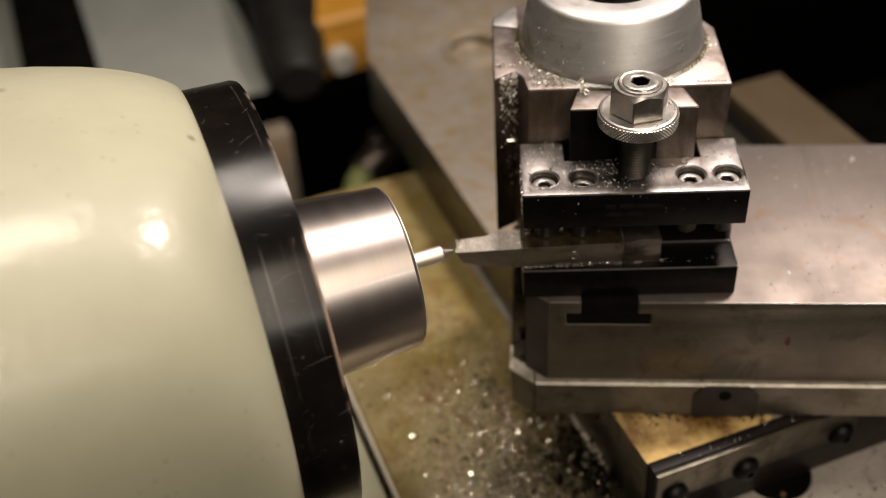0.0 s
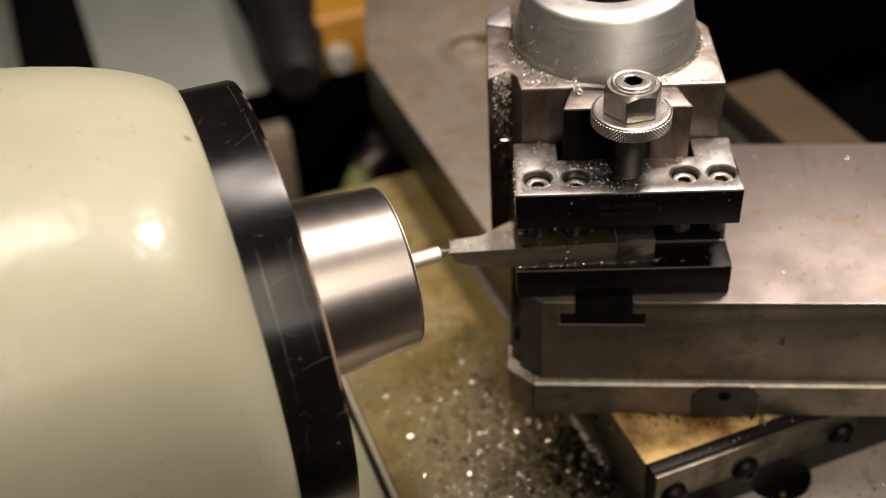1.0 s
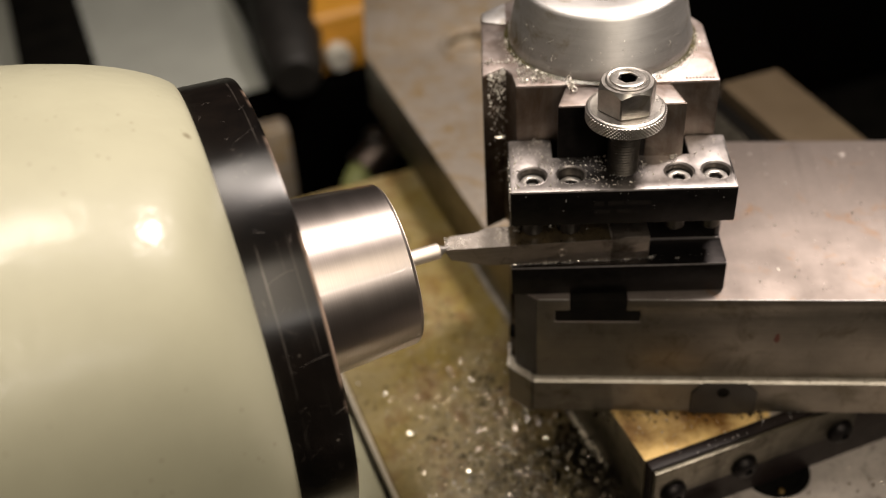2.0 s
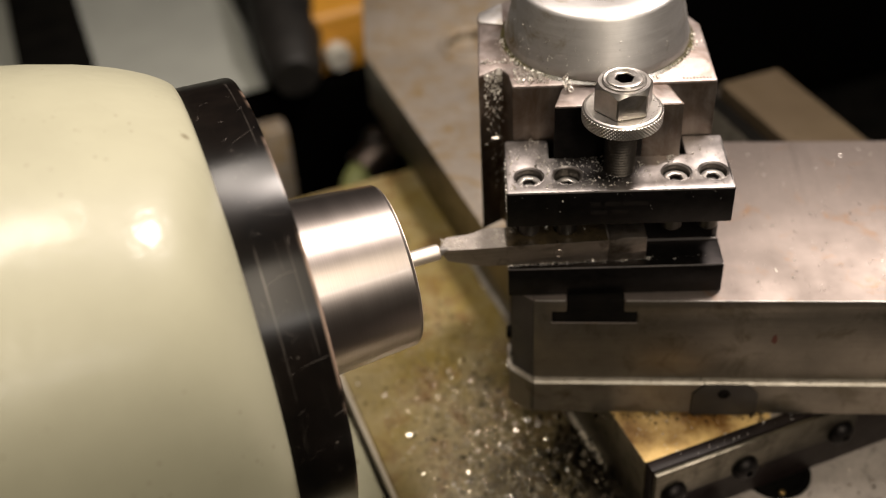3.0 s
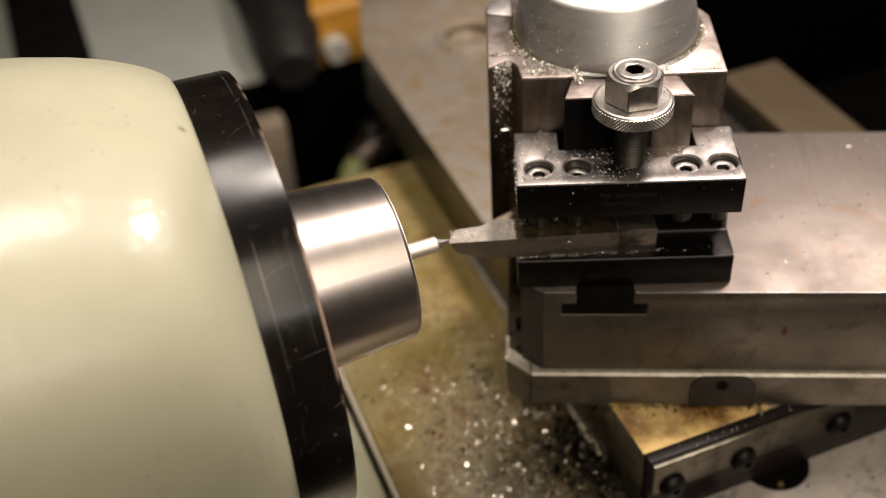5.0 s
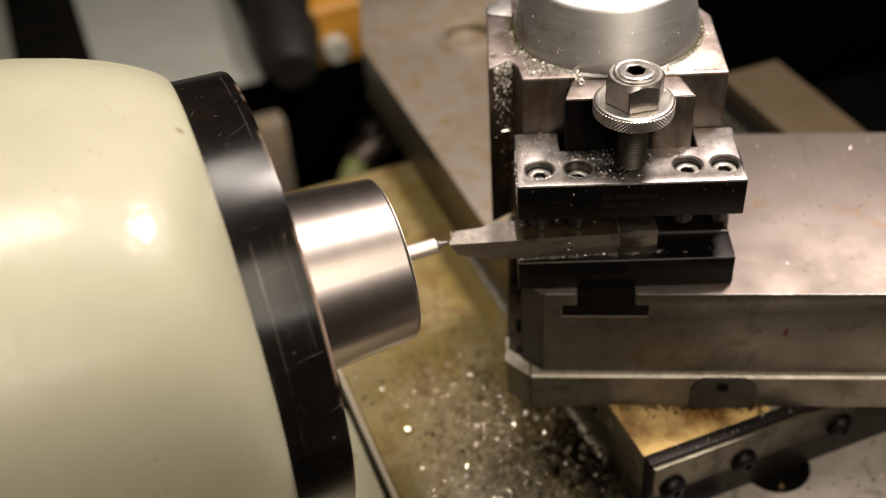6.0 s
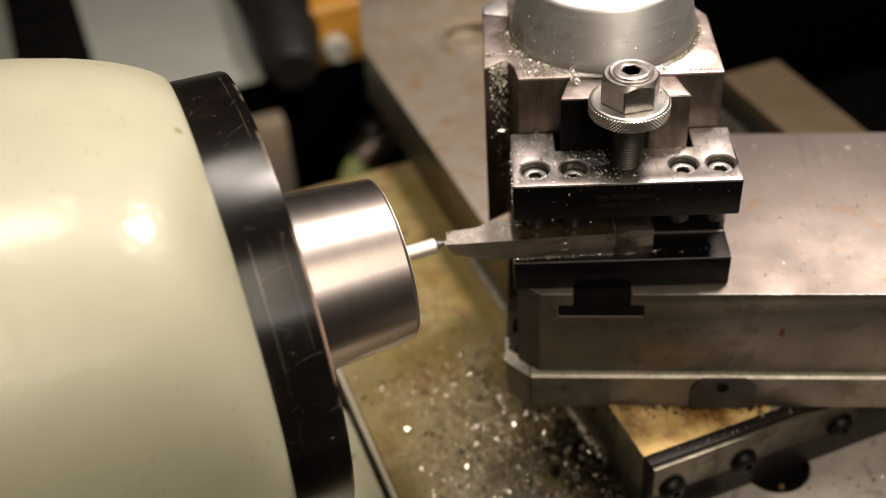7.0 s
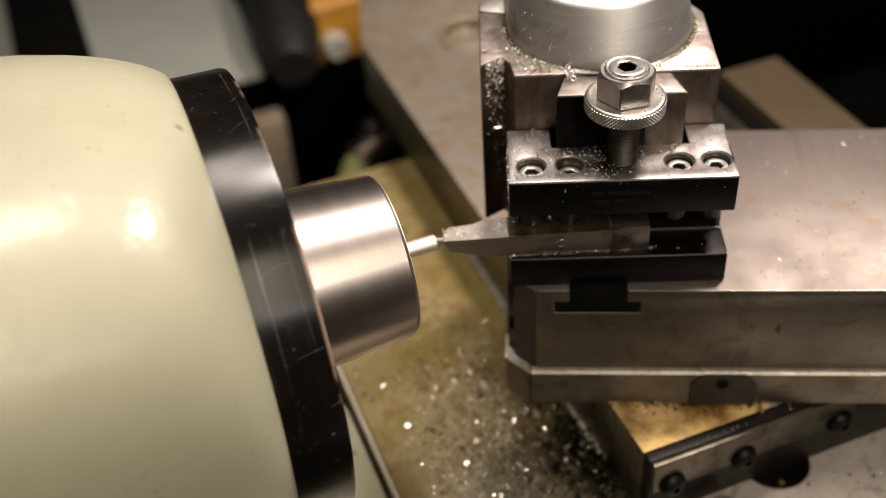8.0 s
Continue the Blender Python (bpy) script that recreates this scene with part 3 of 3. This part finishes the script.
# ---- compound ----
def compound_base():
    t = thing("swivel_rest", "machined steel rest under the compound slide", "machine slide", COMP)
    z0, z1 = -95.25, -79.58
    # Ledge tops painted pale for the light that they catch
    part("base_bar", prism([(0, z0), (230, z0), (230, z1), (0, z1)], -2.2, 88, 0.8, axis="y", seg=1), M_SIDE_SHADED, t, topside=(M_LEDGE, 0.3, 2))
    part("base_corner", prism([(-8, 4.3), (-0.02, -2.2), (-0.02, 4.8), (-8, 11.3)], z0, z1, 0.15, seg=1), M_SIDE_SHADED, t, "chamfered corner", topside=(M_LEDGE, 0.3, 2))
    # Left end whose top is darker than the ledge
    part("base_end", prism([(-8, 11.32), (-0.02, 4.82), (-0.02, 88), (-8, 88)], z0, z1, 0.15, seg=1), M_SIDE_SHADED, t, "end with a dark top", topside=(M_SLUDGE_SHADE, 0.3, 2))
    rng = random.Random(41)
    tagged(part("swarf", swarf(rng, 110, lambda r: (-8.2 + abs(r.gauss(0, 0.3)), r.uniform(4.5, 16), z1), 0.8, 0.8), M_CHIP, t, "bright chips caught on the ledge"), kind="stuff")
    tagged(part("ledge_dust", swarf(rng, 260, lambda r: (r.uniform(0, 150), r.uniform(-1.9, -0.5), z1), 0.4), M_CHIPDARK, t, "dark filings along the ledge"), kind="stuff")
    # Raised dark pad stands in for a recessed notch
    part("notch_pad", prism([(55.8, z0 + 0.4), (78.4, z0 + 0.4), (78.4, -84.6), (74.6, -80.1), (59.6, -80.1), (55.8, -84.6)], -2.9, -2.0, 0.15, axis="y"), M_DULL, t, "dark pad standing for the notch")
    part("index_screw", moved(turned([(0, 2.1), (0.5, 2.1), (0.8, 1.7), (0.8, 0.9), (0.2, 0.8)], 20, "z"), 66.6, -2.9, -84, 90, 0, 0), M_SLOT_SCREW, t, "small black index screw")
    return t


def compound_slide():
    t = thing("compound_slide", "machined steel compound slide with a T-slot", "machine slide", COMP)
    z0, z1 = -79.55, -43.0
    tee = [(0, z0), (230, z0), (230, z1), (29.8, z1), (29.8, -48.2), (34.3, -48.2), (34.3, -53.0), (6.1, -53.0), (6.1, -48.2), (11, -48.2), (11, z1), (0, z1)]
    # Sides take the darker copy of the steel, their dimness put in colour
    part("slide_block", prism(tee, 0, 90.8, 0.45, axis="y"), M_SIDE_SHADED, t, topside=(M_GROUND, 0.3, 2))
    # Thin strips of brighter steel along the top front edge
    for x0, x1 in ((30.4, 229.4), (0.6, 10.4)):
        part("front_edge_strip", box(x0, x1, -0.05, 0.30, -43.4, -42.97, 0.1), M_CONE, t, "bright strip along the front edge")
    # Left end, darker than the slide block
    part("nose_block", prism([(-7.4, 6.1), (-0.02, 0.0), (-0.02, 90.8), (-7.4, 90.8)], z0, z1, 0.3), M_DULL, t, "dark chamfered end", topside=(M_GROUND, 0.3, 2))
    # Nut and neck sit flush and near-black to paint the slot's dark inside
    part("t_nut", box(6.2, 34.2, 0.12, 60, -52.9, -48.3, 0.2), M_SLOT_SCREW, t, "T-nut filling the slot, black for its shade")
    part("t_nut_neck", box(11.05, 29.75, 0.15, 60, -48.25, -43.05, 0.2), M_SLOT_SCREW, t)
    part("side_bolt", moved(turned([(0, 2.4), (1.6, 2.4), (2.0, 1.9), (2.0, 1.1), (1, 1.0)], 20), -7.4, 12, -69, 0, 0, 180), M_SLOT_SCREW, t)
    rng = random.Random(4)
    verts = [(80.4 + 1.25 * math.cos(a) * rng.uniform(0.5, 1.1), -60.2 + 2.3 * math.sin(a) * rng.uniform(0.6, 1.1)) for a in (i * 6.283 / 14 for i in range(14))]
    part("rust_spot", prism(verts, -0.12, 0.02, 0, axis="y"), M_RUST, t, "small red rust spot")

    def on_top(r):
        return (r.uniform(72, 180), r.uniform(3, 86), z1)
    tagged(part("swarf", swarf(rng, 320, on_top, 0.65), M_CHIP, t, "bright loose steel chips"), kind="stuff")
    return t


def tool_post():
    t = thing("tool_post", "ground steel quick-change tool post with a conical clamp", "tool post", at(0, 0, 0))
    plan = [(2.7, 28.7), (67.1, 28.7), (67.1, 64.5), (58, 82), (56, 91), (8, 91), (-7.9, 76), (-7.9, 35.5), (-1.0, 40.5), (1.6, 36.5)]
    # Sides: brown stained steel, also darkened for weaker light; top paler
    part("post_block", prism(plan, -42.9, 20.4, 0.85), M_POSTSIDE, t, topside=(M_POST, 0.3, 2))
    # Black front stands for the shadow that the nut throws left
    part("dovetail", prism([(15.3, 17.6), (54.8, 17.6), (51.5, 28.69), (18.5, 28.69)], -40, 19.6, 0.7), M_OXIDE, t, topside=(M_POST, 0.3, 2), label="steel dovetail wedge coloured black for the nut shadow")
    # Added grey slab paints the lit right part of the wedge
    part("dovetail_lit_face", prism([(43.0, 17.35), (55.0, 17.35), (55.0, 17.7), (51.9, 28.5), (51.5, 28.5), (54.5, 17.62), (43.0, 17.62)], -39, 19.2, 0.1), M_POSTSIDE, t, "grey slab for the lit end of the wedge")
    cx, cy = 31.8, 59.4
    prof = [(20.4, 30.0), (20.9, 30.5), (23.4, 30.6), (24.2, 30.2), (39.8, 26.9), (40.8, 26.2), (41.4, 24.9), (41.8, 20.0), (41.9, 16.6), (41.4, 16.0), (35.5, 15.9)]
    part("clamp_cone", moved(turned(prof, 128, "z"), cx, cy, 0), M_CONE, t, "brushed steel conical clamp nut")
    part("index_plate", prism([(-7.5, 69.6), (0.6, 67.3), (0.6, 82.5), (-7.5, 75.6)], 20.41, 21.3, 0.25), M_CONE, t, "bright ground index plate")
    # Widened and darkened hub paints the shaded recess in the cone top
    part("clamp_hub", moved(turned([(35.6, 15.7), (39.8, 15.5), (40.6, 14.6), (40.8, 11), (49.5, 11), (50.5, 10), (50.5, 4)], 48, "z"), cx, cy, 0), M_OXIDE, t, "hub filling the recess, dark for its shade")
    part("clamp_lever", moved(turned([(8, 4.0), (60, 4.4), (66, 4.0)], 24), cx, cy, 48.6, 0, -6, 38), M_OXIDE, t, "dark clamp lever")
    for k in range(9):
        part("scale_mark", box(56.4 + k * 1.05, 56.9 + k * 1.05, 29.6, 30.5 + 0.5 * (k % 3 == 0), 20.3, 20.44, 0), M_POSTSIDE, t, "small dark engraved scale mark")
    part("grime", moved(turned([(20.35, 29.8), (21.0, 30.8), (20.7, 31.4), (20.42, 32.1)], 72, "z", False), cx, cy + 0.2, 0), M_GRIME, t, "olive oily grime round the clamp nut")
    rng = random.Random(9)

    def rim(r):
        a = r.uniform(math.pi, 2 * math.pi)
        d = 30.7 + abs(r.gauss(0, 1.3))
        x, y = cx + d * math.cos(a), cy + d * math.sin(a)
        return (x, y, 20.4) if -6.5 < x < 66 and y > 30 and not (x < 2 and y < 41) else None

    def corner(r):
        x, y = r.uniform(-7, 14), r.uniform(29.5, 44)
        return (x, y, 20.4) if (x > 3.5 or y > 42) and math.hypot(x - cx, y - cy) > 31.8 else None

    def notch(r):
        x = r.uniform(-6, 1.2)
        return (x, 34.6 + 0.6 * x * 0.7 + 4.5, 20 - r.choice((abs(r.gauss(0, 5)), abs(r.gauss(0, 16)))))

    def cone(r):
        a, h = r.uniform(math.pi * 1.08, 1.8 * math.pi), r.betavariate(1, 2) * 12
        d = 30.2 - h * 0.21 - 0.05
        return (cx + d * math.cos(a), cy + d * math.sin(a), 24.2 + h)
    tagged(part("swarf", join(swarf(rng, 620, rim, 0.5, 0.3), swarf(rng, 380, corner, 0.66, 0.5), swarf(rng, 420, notch, 0.85, 0.3), swarf(rng, 120, cone, 0.5)), M_CHIP, t, "bright steel chips"), kind="stuff")
    part("curled_chip", moved(swarf(random.Random(3), 16, lambda r: (r.gauss(0, 0.7), r.gauss(0, 0.8), r.uniform(0, 4.2)), 2.8, 0, 0.7), 19.8, 27.4, 19.8), M_CHIP, t, "tangled bright chip")
    return t


def tool_holder():
    t = thing("tool_holder", "blackened steel tool holder clamped to the tool post", "tool holder", at(0, 0, 0))
    holes = [(7.2, 8.4), (19.2, 8.6), (53.0, 8.8), (64.5, 8.9)]
    top = [(0, 0), (70, 0), (70, 28.4), (57.2, 28.4), (57.2, 18.2), (14, 18.2), (14, 28.4), (0, 28.4)]
    # Upward faces: edge wear plus a paler tone for the light from above
    part("upper_jaw", prism(top, -13.6, 0, 0.7, [ngon(x, y, 4.55, 32) for x, y in holes]), M_OXIDE, t, topside=(M_WORN_SHADED, 0.25, 2))
    web = [(1.0, 12.5), (67.5, 12.5), (69.4, 14), (69.4, 28.4), (57.2, 28.4), (57.2, 18.2), (14, 18.2), (14, 28.4), (0.6, 28.4), (0.6, 14)]
    part("back_web", prism(web, -30.7, -13.55, 0.3), M_OXIDE, t)
    low = [(0, -0.2), (69.7, -0.2), (69.7, 28.4), (57.2, 28.4), (57.2, 18.2), (14, 18.2), (14, 28.4), (0, 28.4)]
    part("lower_jaw", prism(low, -42.6, -30.68, 0.6), M_OXIDE, t, topside=(M_WORN_LIT, 0.25, 0.9))
    # Pale strip paints the highlight where web meets jaw
    part("fillet_glint", box(42, 69.2, 11.95, 12.48, -30.66, -29.9, 0.2), M_WORN_LIT, t, "pale strip painted as a light line along the web foot")
    for i, (x, y) in enumerate(holes):
        z = -2.2 if i != 1 else -3.4
        end = -22.25 if i < 2 else -21.6
        s = part("set_screw", moved(join(prism(ngon(0, 0, 3.85, 28), z - 3.6, z, 0.45, [ngon(0, 0, 2.15, 6, 20 * i)]), turned([(-13.5, 3.4), (-13.4, 4.5), (z - 1.9, 4.5), (z - 1.8, 3.4)], 28, "z")), x, y, 0), M_BOLT, t, "steel socket set screw")
        # Dark liner paints the shade inside the hexagon recess
        part("socket", moved(prism(ngon(0, 0, 2.12, 6, 20 * i), z - 1.75, z - 0.5, 0, [ngon(0, 0, 1.85, 6, 20 * i)]), x, y, 0), M_OXIDE, s, "dark liner for the shaded hexagon recess")
        part("thread", moved(turned([(-0.5, 4.53), (-0.5, 4.3), (-1.2, 4.15), (-1.9, 4.3), (-2.6, 4.15), (-3.3, 4.3), (-4.0, 4.15)], 28, "z", False), x, y, 0), M_THREAD, s, "dark threaded hole wall")
        part("hole_chamfer", moved(turned([(-0.02, 4.95), (0.03, 4.85), (-0.05, 4.75), (-0.6, 4.54)], 36, "z", False), x, y, 0), M_WORN_LIT, s, "bright worn chamfer of the hole")
        # Tip gets darker steel to paint the shade under the upper jaw
        part("screw_tip", moved(turned([(end, 2.4), (end + 0.8, 3.3), (-13.55, 3.3)], 28, "z"), x, y, 0), M_THREAD, s, "screw tip, darker for the shade under the jaw")
    sx, sy = 35.5, 11.65
    prof = []
    for k in range(19):
        zz = -0.5 + k
        prof += [(zz, 4.35), (zz + 0.45, 4.95), (zz + 0.58, 4.95)]
    part("stud", moved(turned(prof, 40, "z"), sx, sy, 0), M_THREAD, t, "dark threaded stud", smooth=30)
    bm = bmesh.new()
    n, rings = 264, []
    rows = [(18.0, 11.3, -1), (18.5, 12.0, -1)] + [(18.6 + 0.3 * k, 12.0, k) for k in range(13)] + [(22.3, 12.0, -1), (22.7, 11.6, -1), (22.9, 10.9, -1)]
    for z, r, k in rows:
        ring = []
        for i in range(n):
            # small pyramids between two crossing sets of grooves
            u, v = ((i + k) / 4) % 1, ((i - k) / 4) % 1
            d = r + (0.75 * min(u, 1 - u, v, 1 - v) if k >= 0 else 0)
            ring.append(bm.verts.new((d * math.cos(2 * math.pi * i / n), d * math.sin(2 * math.pi * i / n), z)))
        rings.append(ring)
    for a, b in zip(rings, rings[1:]):
        for i in range(n):
            bm.faces.new((a[i], a[i - 1], b[i - 1], b[i]))
    bm.faces.new(rings[0]), bm.faces.new(rings[-1])
    part("knurled_washer", moved(bm, sx, sy, 0), M_BOLT, t, "diamond-knurled steel washer", smooth=10)
    # hexagon nut whose corners are cut by a cone, which leaves arched flats
    nut, rings, n = bmesh.new(), [], 96
    for z, kind in ((22.95, 0), (23.3, 1), (31.4, 2), (31.75, 3), (31.75, 4)):
        ring = []
        for i in range(n):
            a = 2 * math.pi * (i + 0.5) / n
            h = 7.95 / math.cos((a % (math.pi / 3)) - math.pi / 6)
            r = (h - 0.35, h, h, min(h, 7.75), 5.5)[kind]
            zz = z - max(0.0, h - 7.75) * 0.95 if kind == 2 else z
            ring.append(nut.verts.new((r * math.cos(a + radians(-107)), r * math.sin(a + radians(-107)), zz)))
        rings.append(ring)
    for a, b in zip(rings, rings[1:]):
        for i in range(n):
            nut.faces.new((a[i], a[i - 1], b[i - 1], b[i]))
    nut.faces.new(rings[0])
    part("nut", moved(nut, sx, sy, 0), M_BOLT, t, "hexagonal steel nut", smooth=18)
    part("nut_collar", moved(turned([(31.7, 6.7), (32.2, 6.6), (32.5, 6.2), (32.4, 5.9), (32.3, 5.5)], 48, "z", False), sx, sy, 0), M_BOLT, t, "raised turned collar of the nut")
    part("stud_end", moved(prism(ngon(0, 0, 5.5, 40), 26.5, 32.9, 0.6, [ngon(0, 0, 2.9, 6, 10)]), sx, sy, 0), M_BOLT, t, "stud end with a hexagon socket")
    # Dark liner and floor put the recess's shade into colour
    part("socket", moved(prism(ngon(0, 0, 2.86, 6, 10), 27.1, 32.5, 0, [ngon(0, 0, 2.6, 6, 10)]), sx, sy, 0), M_OXIDE, t, "dark liner for the shaded hexagon recess")
    part("socket_floor", moved(turned([(27.0, 3.2), (27.2, 3.2)], 24, "z"), sx, sy, 0), M_IRON, t)
    rng = random.Random(21)

    def top_face(r):
        x, y = r.uniform(1, 69), r.uniform(1, 27.5)
        ok = not (13.5 < x < 57.8 and y > 17.5) and all(math.hypot(x - a, y - b) > 5 for a, b in holes) and r.random() < (0.95 if x < 36 else 0.4)
        return (x, y, 0) if ok else None

    def ledge(r):
        x = abs(r.gauss(0, 22))
        return (x, r.uniform(0.6, 2.6) + x * 0.03, -30.68) if x < 66 else None

    def front_face(r):
        return (r.uniform(1, 69), -0.1, -1 - abs(r.gauss(0, 5)))

    def end_face(r):
        return (-0.1, r.uniform(0.3, 20), -abs(r.gauss(0, 5)) - 0.3)

    def slot(r):
        return (abs(r.gauss(0, 10)) + 1, r.uniform(8, 12), -22.3)

    def stud_foot(r):
        a, d = r.uniform(0, 6.28), 5.2 + abs(r.gauss(0, 2.2))
        y = sy + d * math.sin(a)
        return (sx + d * math.cos(a), y, 0) if 0.5 < y < 17.5 else None
    tagged(part("swarf", join(swarf(rng, 520, top_face, 0.55), swarf(rng, 420, ledge, 0.42, 0.5), swarf(rng, 70, slot, 0.6), swarf(rng, 170, end_face, 0.55), swarf(rng, 28, front_face, 0.3), swarf(rng, 60, stud_foot, 0.4)), M_CHIP, t, "bright steel chips"), kind="stuff")
    part("curled_chip", swarf(random.Random(5), 3, lambda r: (52.6 + r.gauss(0, 0.5), 15.2 + r.gauss(0, 0.5), 0.2), 2.3, 0, 1.0), M_CHIP, t, "bright curled chip")

    def wash(r):
        a, d = r.uniform(-1.2, 0.7), r.uniform(9.2, 11.2)
        return (sx + d * math.cos(a), sy + d * math.sin(a), 22.7)
    tagged(part("grease", swarf(rng, 170, wash, 0.38, 0.0, 0.0), M_GRIME, t, "olive grease on the washer"), kind="stuff")
    # worn writing that cannot be read
    for x0, x1, z in ((26, 29, -5.2), (30.2, 35, -5.2), (36, 43.5, -5.2), (26, 31, -8.4), (33, 37.5, -8.4)):
        part("mark", box(x0, x1, -0.05, 0.2, z - 0.8, z + 0.8, 0), M_MARK, t, "faint worn engraved mark")
    return t


def cutting_tool():
    t = thing("cutting_tool", "grey ground steel lathe tool bit covered in fine chips", "tool bit", at(-20.94, -0.1, 0, 0, 0, 3.1))
    bm = bmesh.new()
    zt = -22.3
    top = [(-0.8, 0), (11.5, 0), (54, 0), (54, 8.6), (25, 10.2), (13.5, 9.9), (9.6, 7.7), (1.4, 6.7), (-0.8, 1.6)]
    low = [(1.7, 0.5), (13.5, 0.05), (54, 0), (54, 8.6), (25, 10.0), (14, 9.5), (10.4, 7.2), (3.0, 6.1), (1.0, 2.2)]
    zl = [zt - 4.9, zt - 7.6, zt - 8.35, zt - 8.35, zt - 8.35, zt - 8.0, zt - 6.6, zt - 5.2, zt - 4.8]
    a = [bm.verts.new((x, y, zt)) for x, y in top]
    b = [bm.verts.new((x, y, z)) for (x, y), z in zip(low, zl)]
    bm.faces.new(a)
    for i in range(9):
        bm.faces.new((a[i], a[i - 1], b[i - 1], b[i]))
    bmesh.ops.triangulate(bm, faces=[bm.faces.new(b)])
    # Top face takes a paler copy of the steel, its light painted in
    part("shank", bm, M_TOOL, t, smooth=20, topside=(M_RAKE, 0.8, 2))
    # Dark sheet paints the jaw's shadow on the clamped shank
    part("dark_film", prism([(20.5, 0.12), (53.4, 0.12), (53.4, 8.4), (25, 10.0), (20.5, 9.9)], zt - 0.05, zt + 0.05, 0), M_SLUDGE_SHADE, t, "dark sheet for the jaw shadow on the shank")
    part("heel", prism([(53.5, zt - 8.35), (65.8, zt - 8.35), (65.8, zt + 0.9), (58.5, zt + 0.9), (54.0, zt + 0.1)], -0.45, 8.4, 0.3, axis="y"), M_TOOL, t, "ground heel of the tool bit")
    part("dimple", moved(turned([(0, 1.7), (0.1, 1.6), (0.12, 1.1), (0.02, 1.0)], 24, "z"), 37.5, 0.0, zt - 4.2, 90, 0, 0), M_TOOL, t, "shallow round dimple")
    rng = random.Random(33)

    def face(r):
        x = r.uniform(-0.3, 21)
        y = r.uniform(0.3, 6.3 if x < 9 else 9.4)
        return (x, y, zt) if r.random() < (1.0 if x < 6 or x > 17 else 0.25) and y > 0.3 - x * 0.5 else None
    tagged(part("swarf", swarf(rng, 900, face, 0.30, 0.15, 0.3), M_CHIP, t, "bright steel chips"), kind="stuff")
    return t


def loose_chips():
    rng = random.Random(77)
    z = -127 - ZL

    def deck(r):
        x = r.triangular(-22, 50, 22)
        y = r.gauss(-6, 42)
        return (x, y, z) if -145 < y < 90 else None

    def pile(r):
        x = 51 - abs(r.gauss(0, 10))
        y = r.gauss(-24, 12)
        return (x, y, z)

    def wide(r):
        return (r.uniform(-24, 50), r.uniform(-40, 170), z)
    def front(r):
        return (r.uniform(60, 160), r.uniform(-120, -62), z - 0.4)
    sludge = [(51 - 20 * (0.75 + 0.25 * math.sin(3.1 * a) + r0) * math.sin(a), -26 + 26 * math.cos(a)) for a, r0 in ((k * math.pi / 24, rng.uniform(-0.1, 0.1)) for k in range(25))]
    tagged(part("oil_sludge", prism(sludge, z - 0.05, z + 0.08, 0), M_SLUDGE_SHADE, place=LATHE), "black oily sludge beside the cross slide", "sludge", kind="stuff")
    t = tagged(part("steel_swarf", join(swarf(rng, 2800, deck, 0.48, 0.8), swarf(rng, 6500, deck, 0.72, 0.9, 0.1), swarf(rng, 80, deck, 1.3, 0.9, 0.15), swarf(rng, 700, wide, 0.8), swarf(rng, 900, front, 0.8)), M_GLINT, place=LATHE), "bright steel chips scattered over the saddle", "swarf", kind="stuff")
    tagged(part("fine_swarf", join(swarf(rng, 1300, deck, 0.55, 0.8), swarf(rng, 200, wide, 0.6)), M_CHIP, place=LATHE), "fine pale steel filings scattered over the saddle", "swarf", kind="stuff")
    t = tagged(part("oily_swarf", join(swarf(rng, 1100, pile, 1.5, 3.0, 0.4), swarf(rng, 1100, deck, 1.0, 0.3)), M_CHIPDARK, place=LATHE), "dark oily chips heaped beside the cross slide", "swarf", kind="stuff")


room()
bed()
tray()
clutter()
headstock()
turning = spindle()
saddle()
guide()
cross_slide()
oil_hole()
compound_base()
sliding = [compound_slide(), tool_post(), tool_holder(), cutting_tool()]
loose_chips()

SLIDE = [(0.0, 4.68), (0.5, 3.74), (1.0, 3.10), (1.5, 2.36), (1.7, 2.10), (2.8, 0.86), (3.0, 0.65), (3.5, 0.0), (4.0, 0.47), (4.5, 3.09),
         (4.7, 3.75), (5.5, 5.0), (5.8, 4.9), (6.0, 4.68), (6.5, 4.01), (7.0, 3.52), (7.5, 3.03), (8.0, 2.30)]


def motions():
    for ob in sliding:
        home = ob.matrix_basis.copy()
        walk(ob, [(t, Matrix.Translation((d * 0.99915 * MM, -d * 0.04117 * MM, 0)) @ home) for t, d in SLIDE])
    for ob in turning:
        home = ob.matrix_basis.copy()
        walk(ob, [(k / FPS, home @ pose(0, 0, 0, -80 * k)) for k in range(241)])


motions()
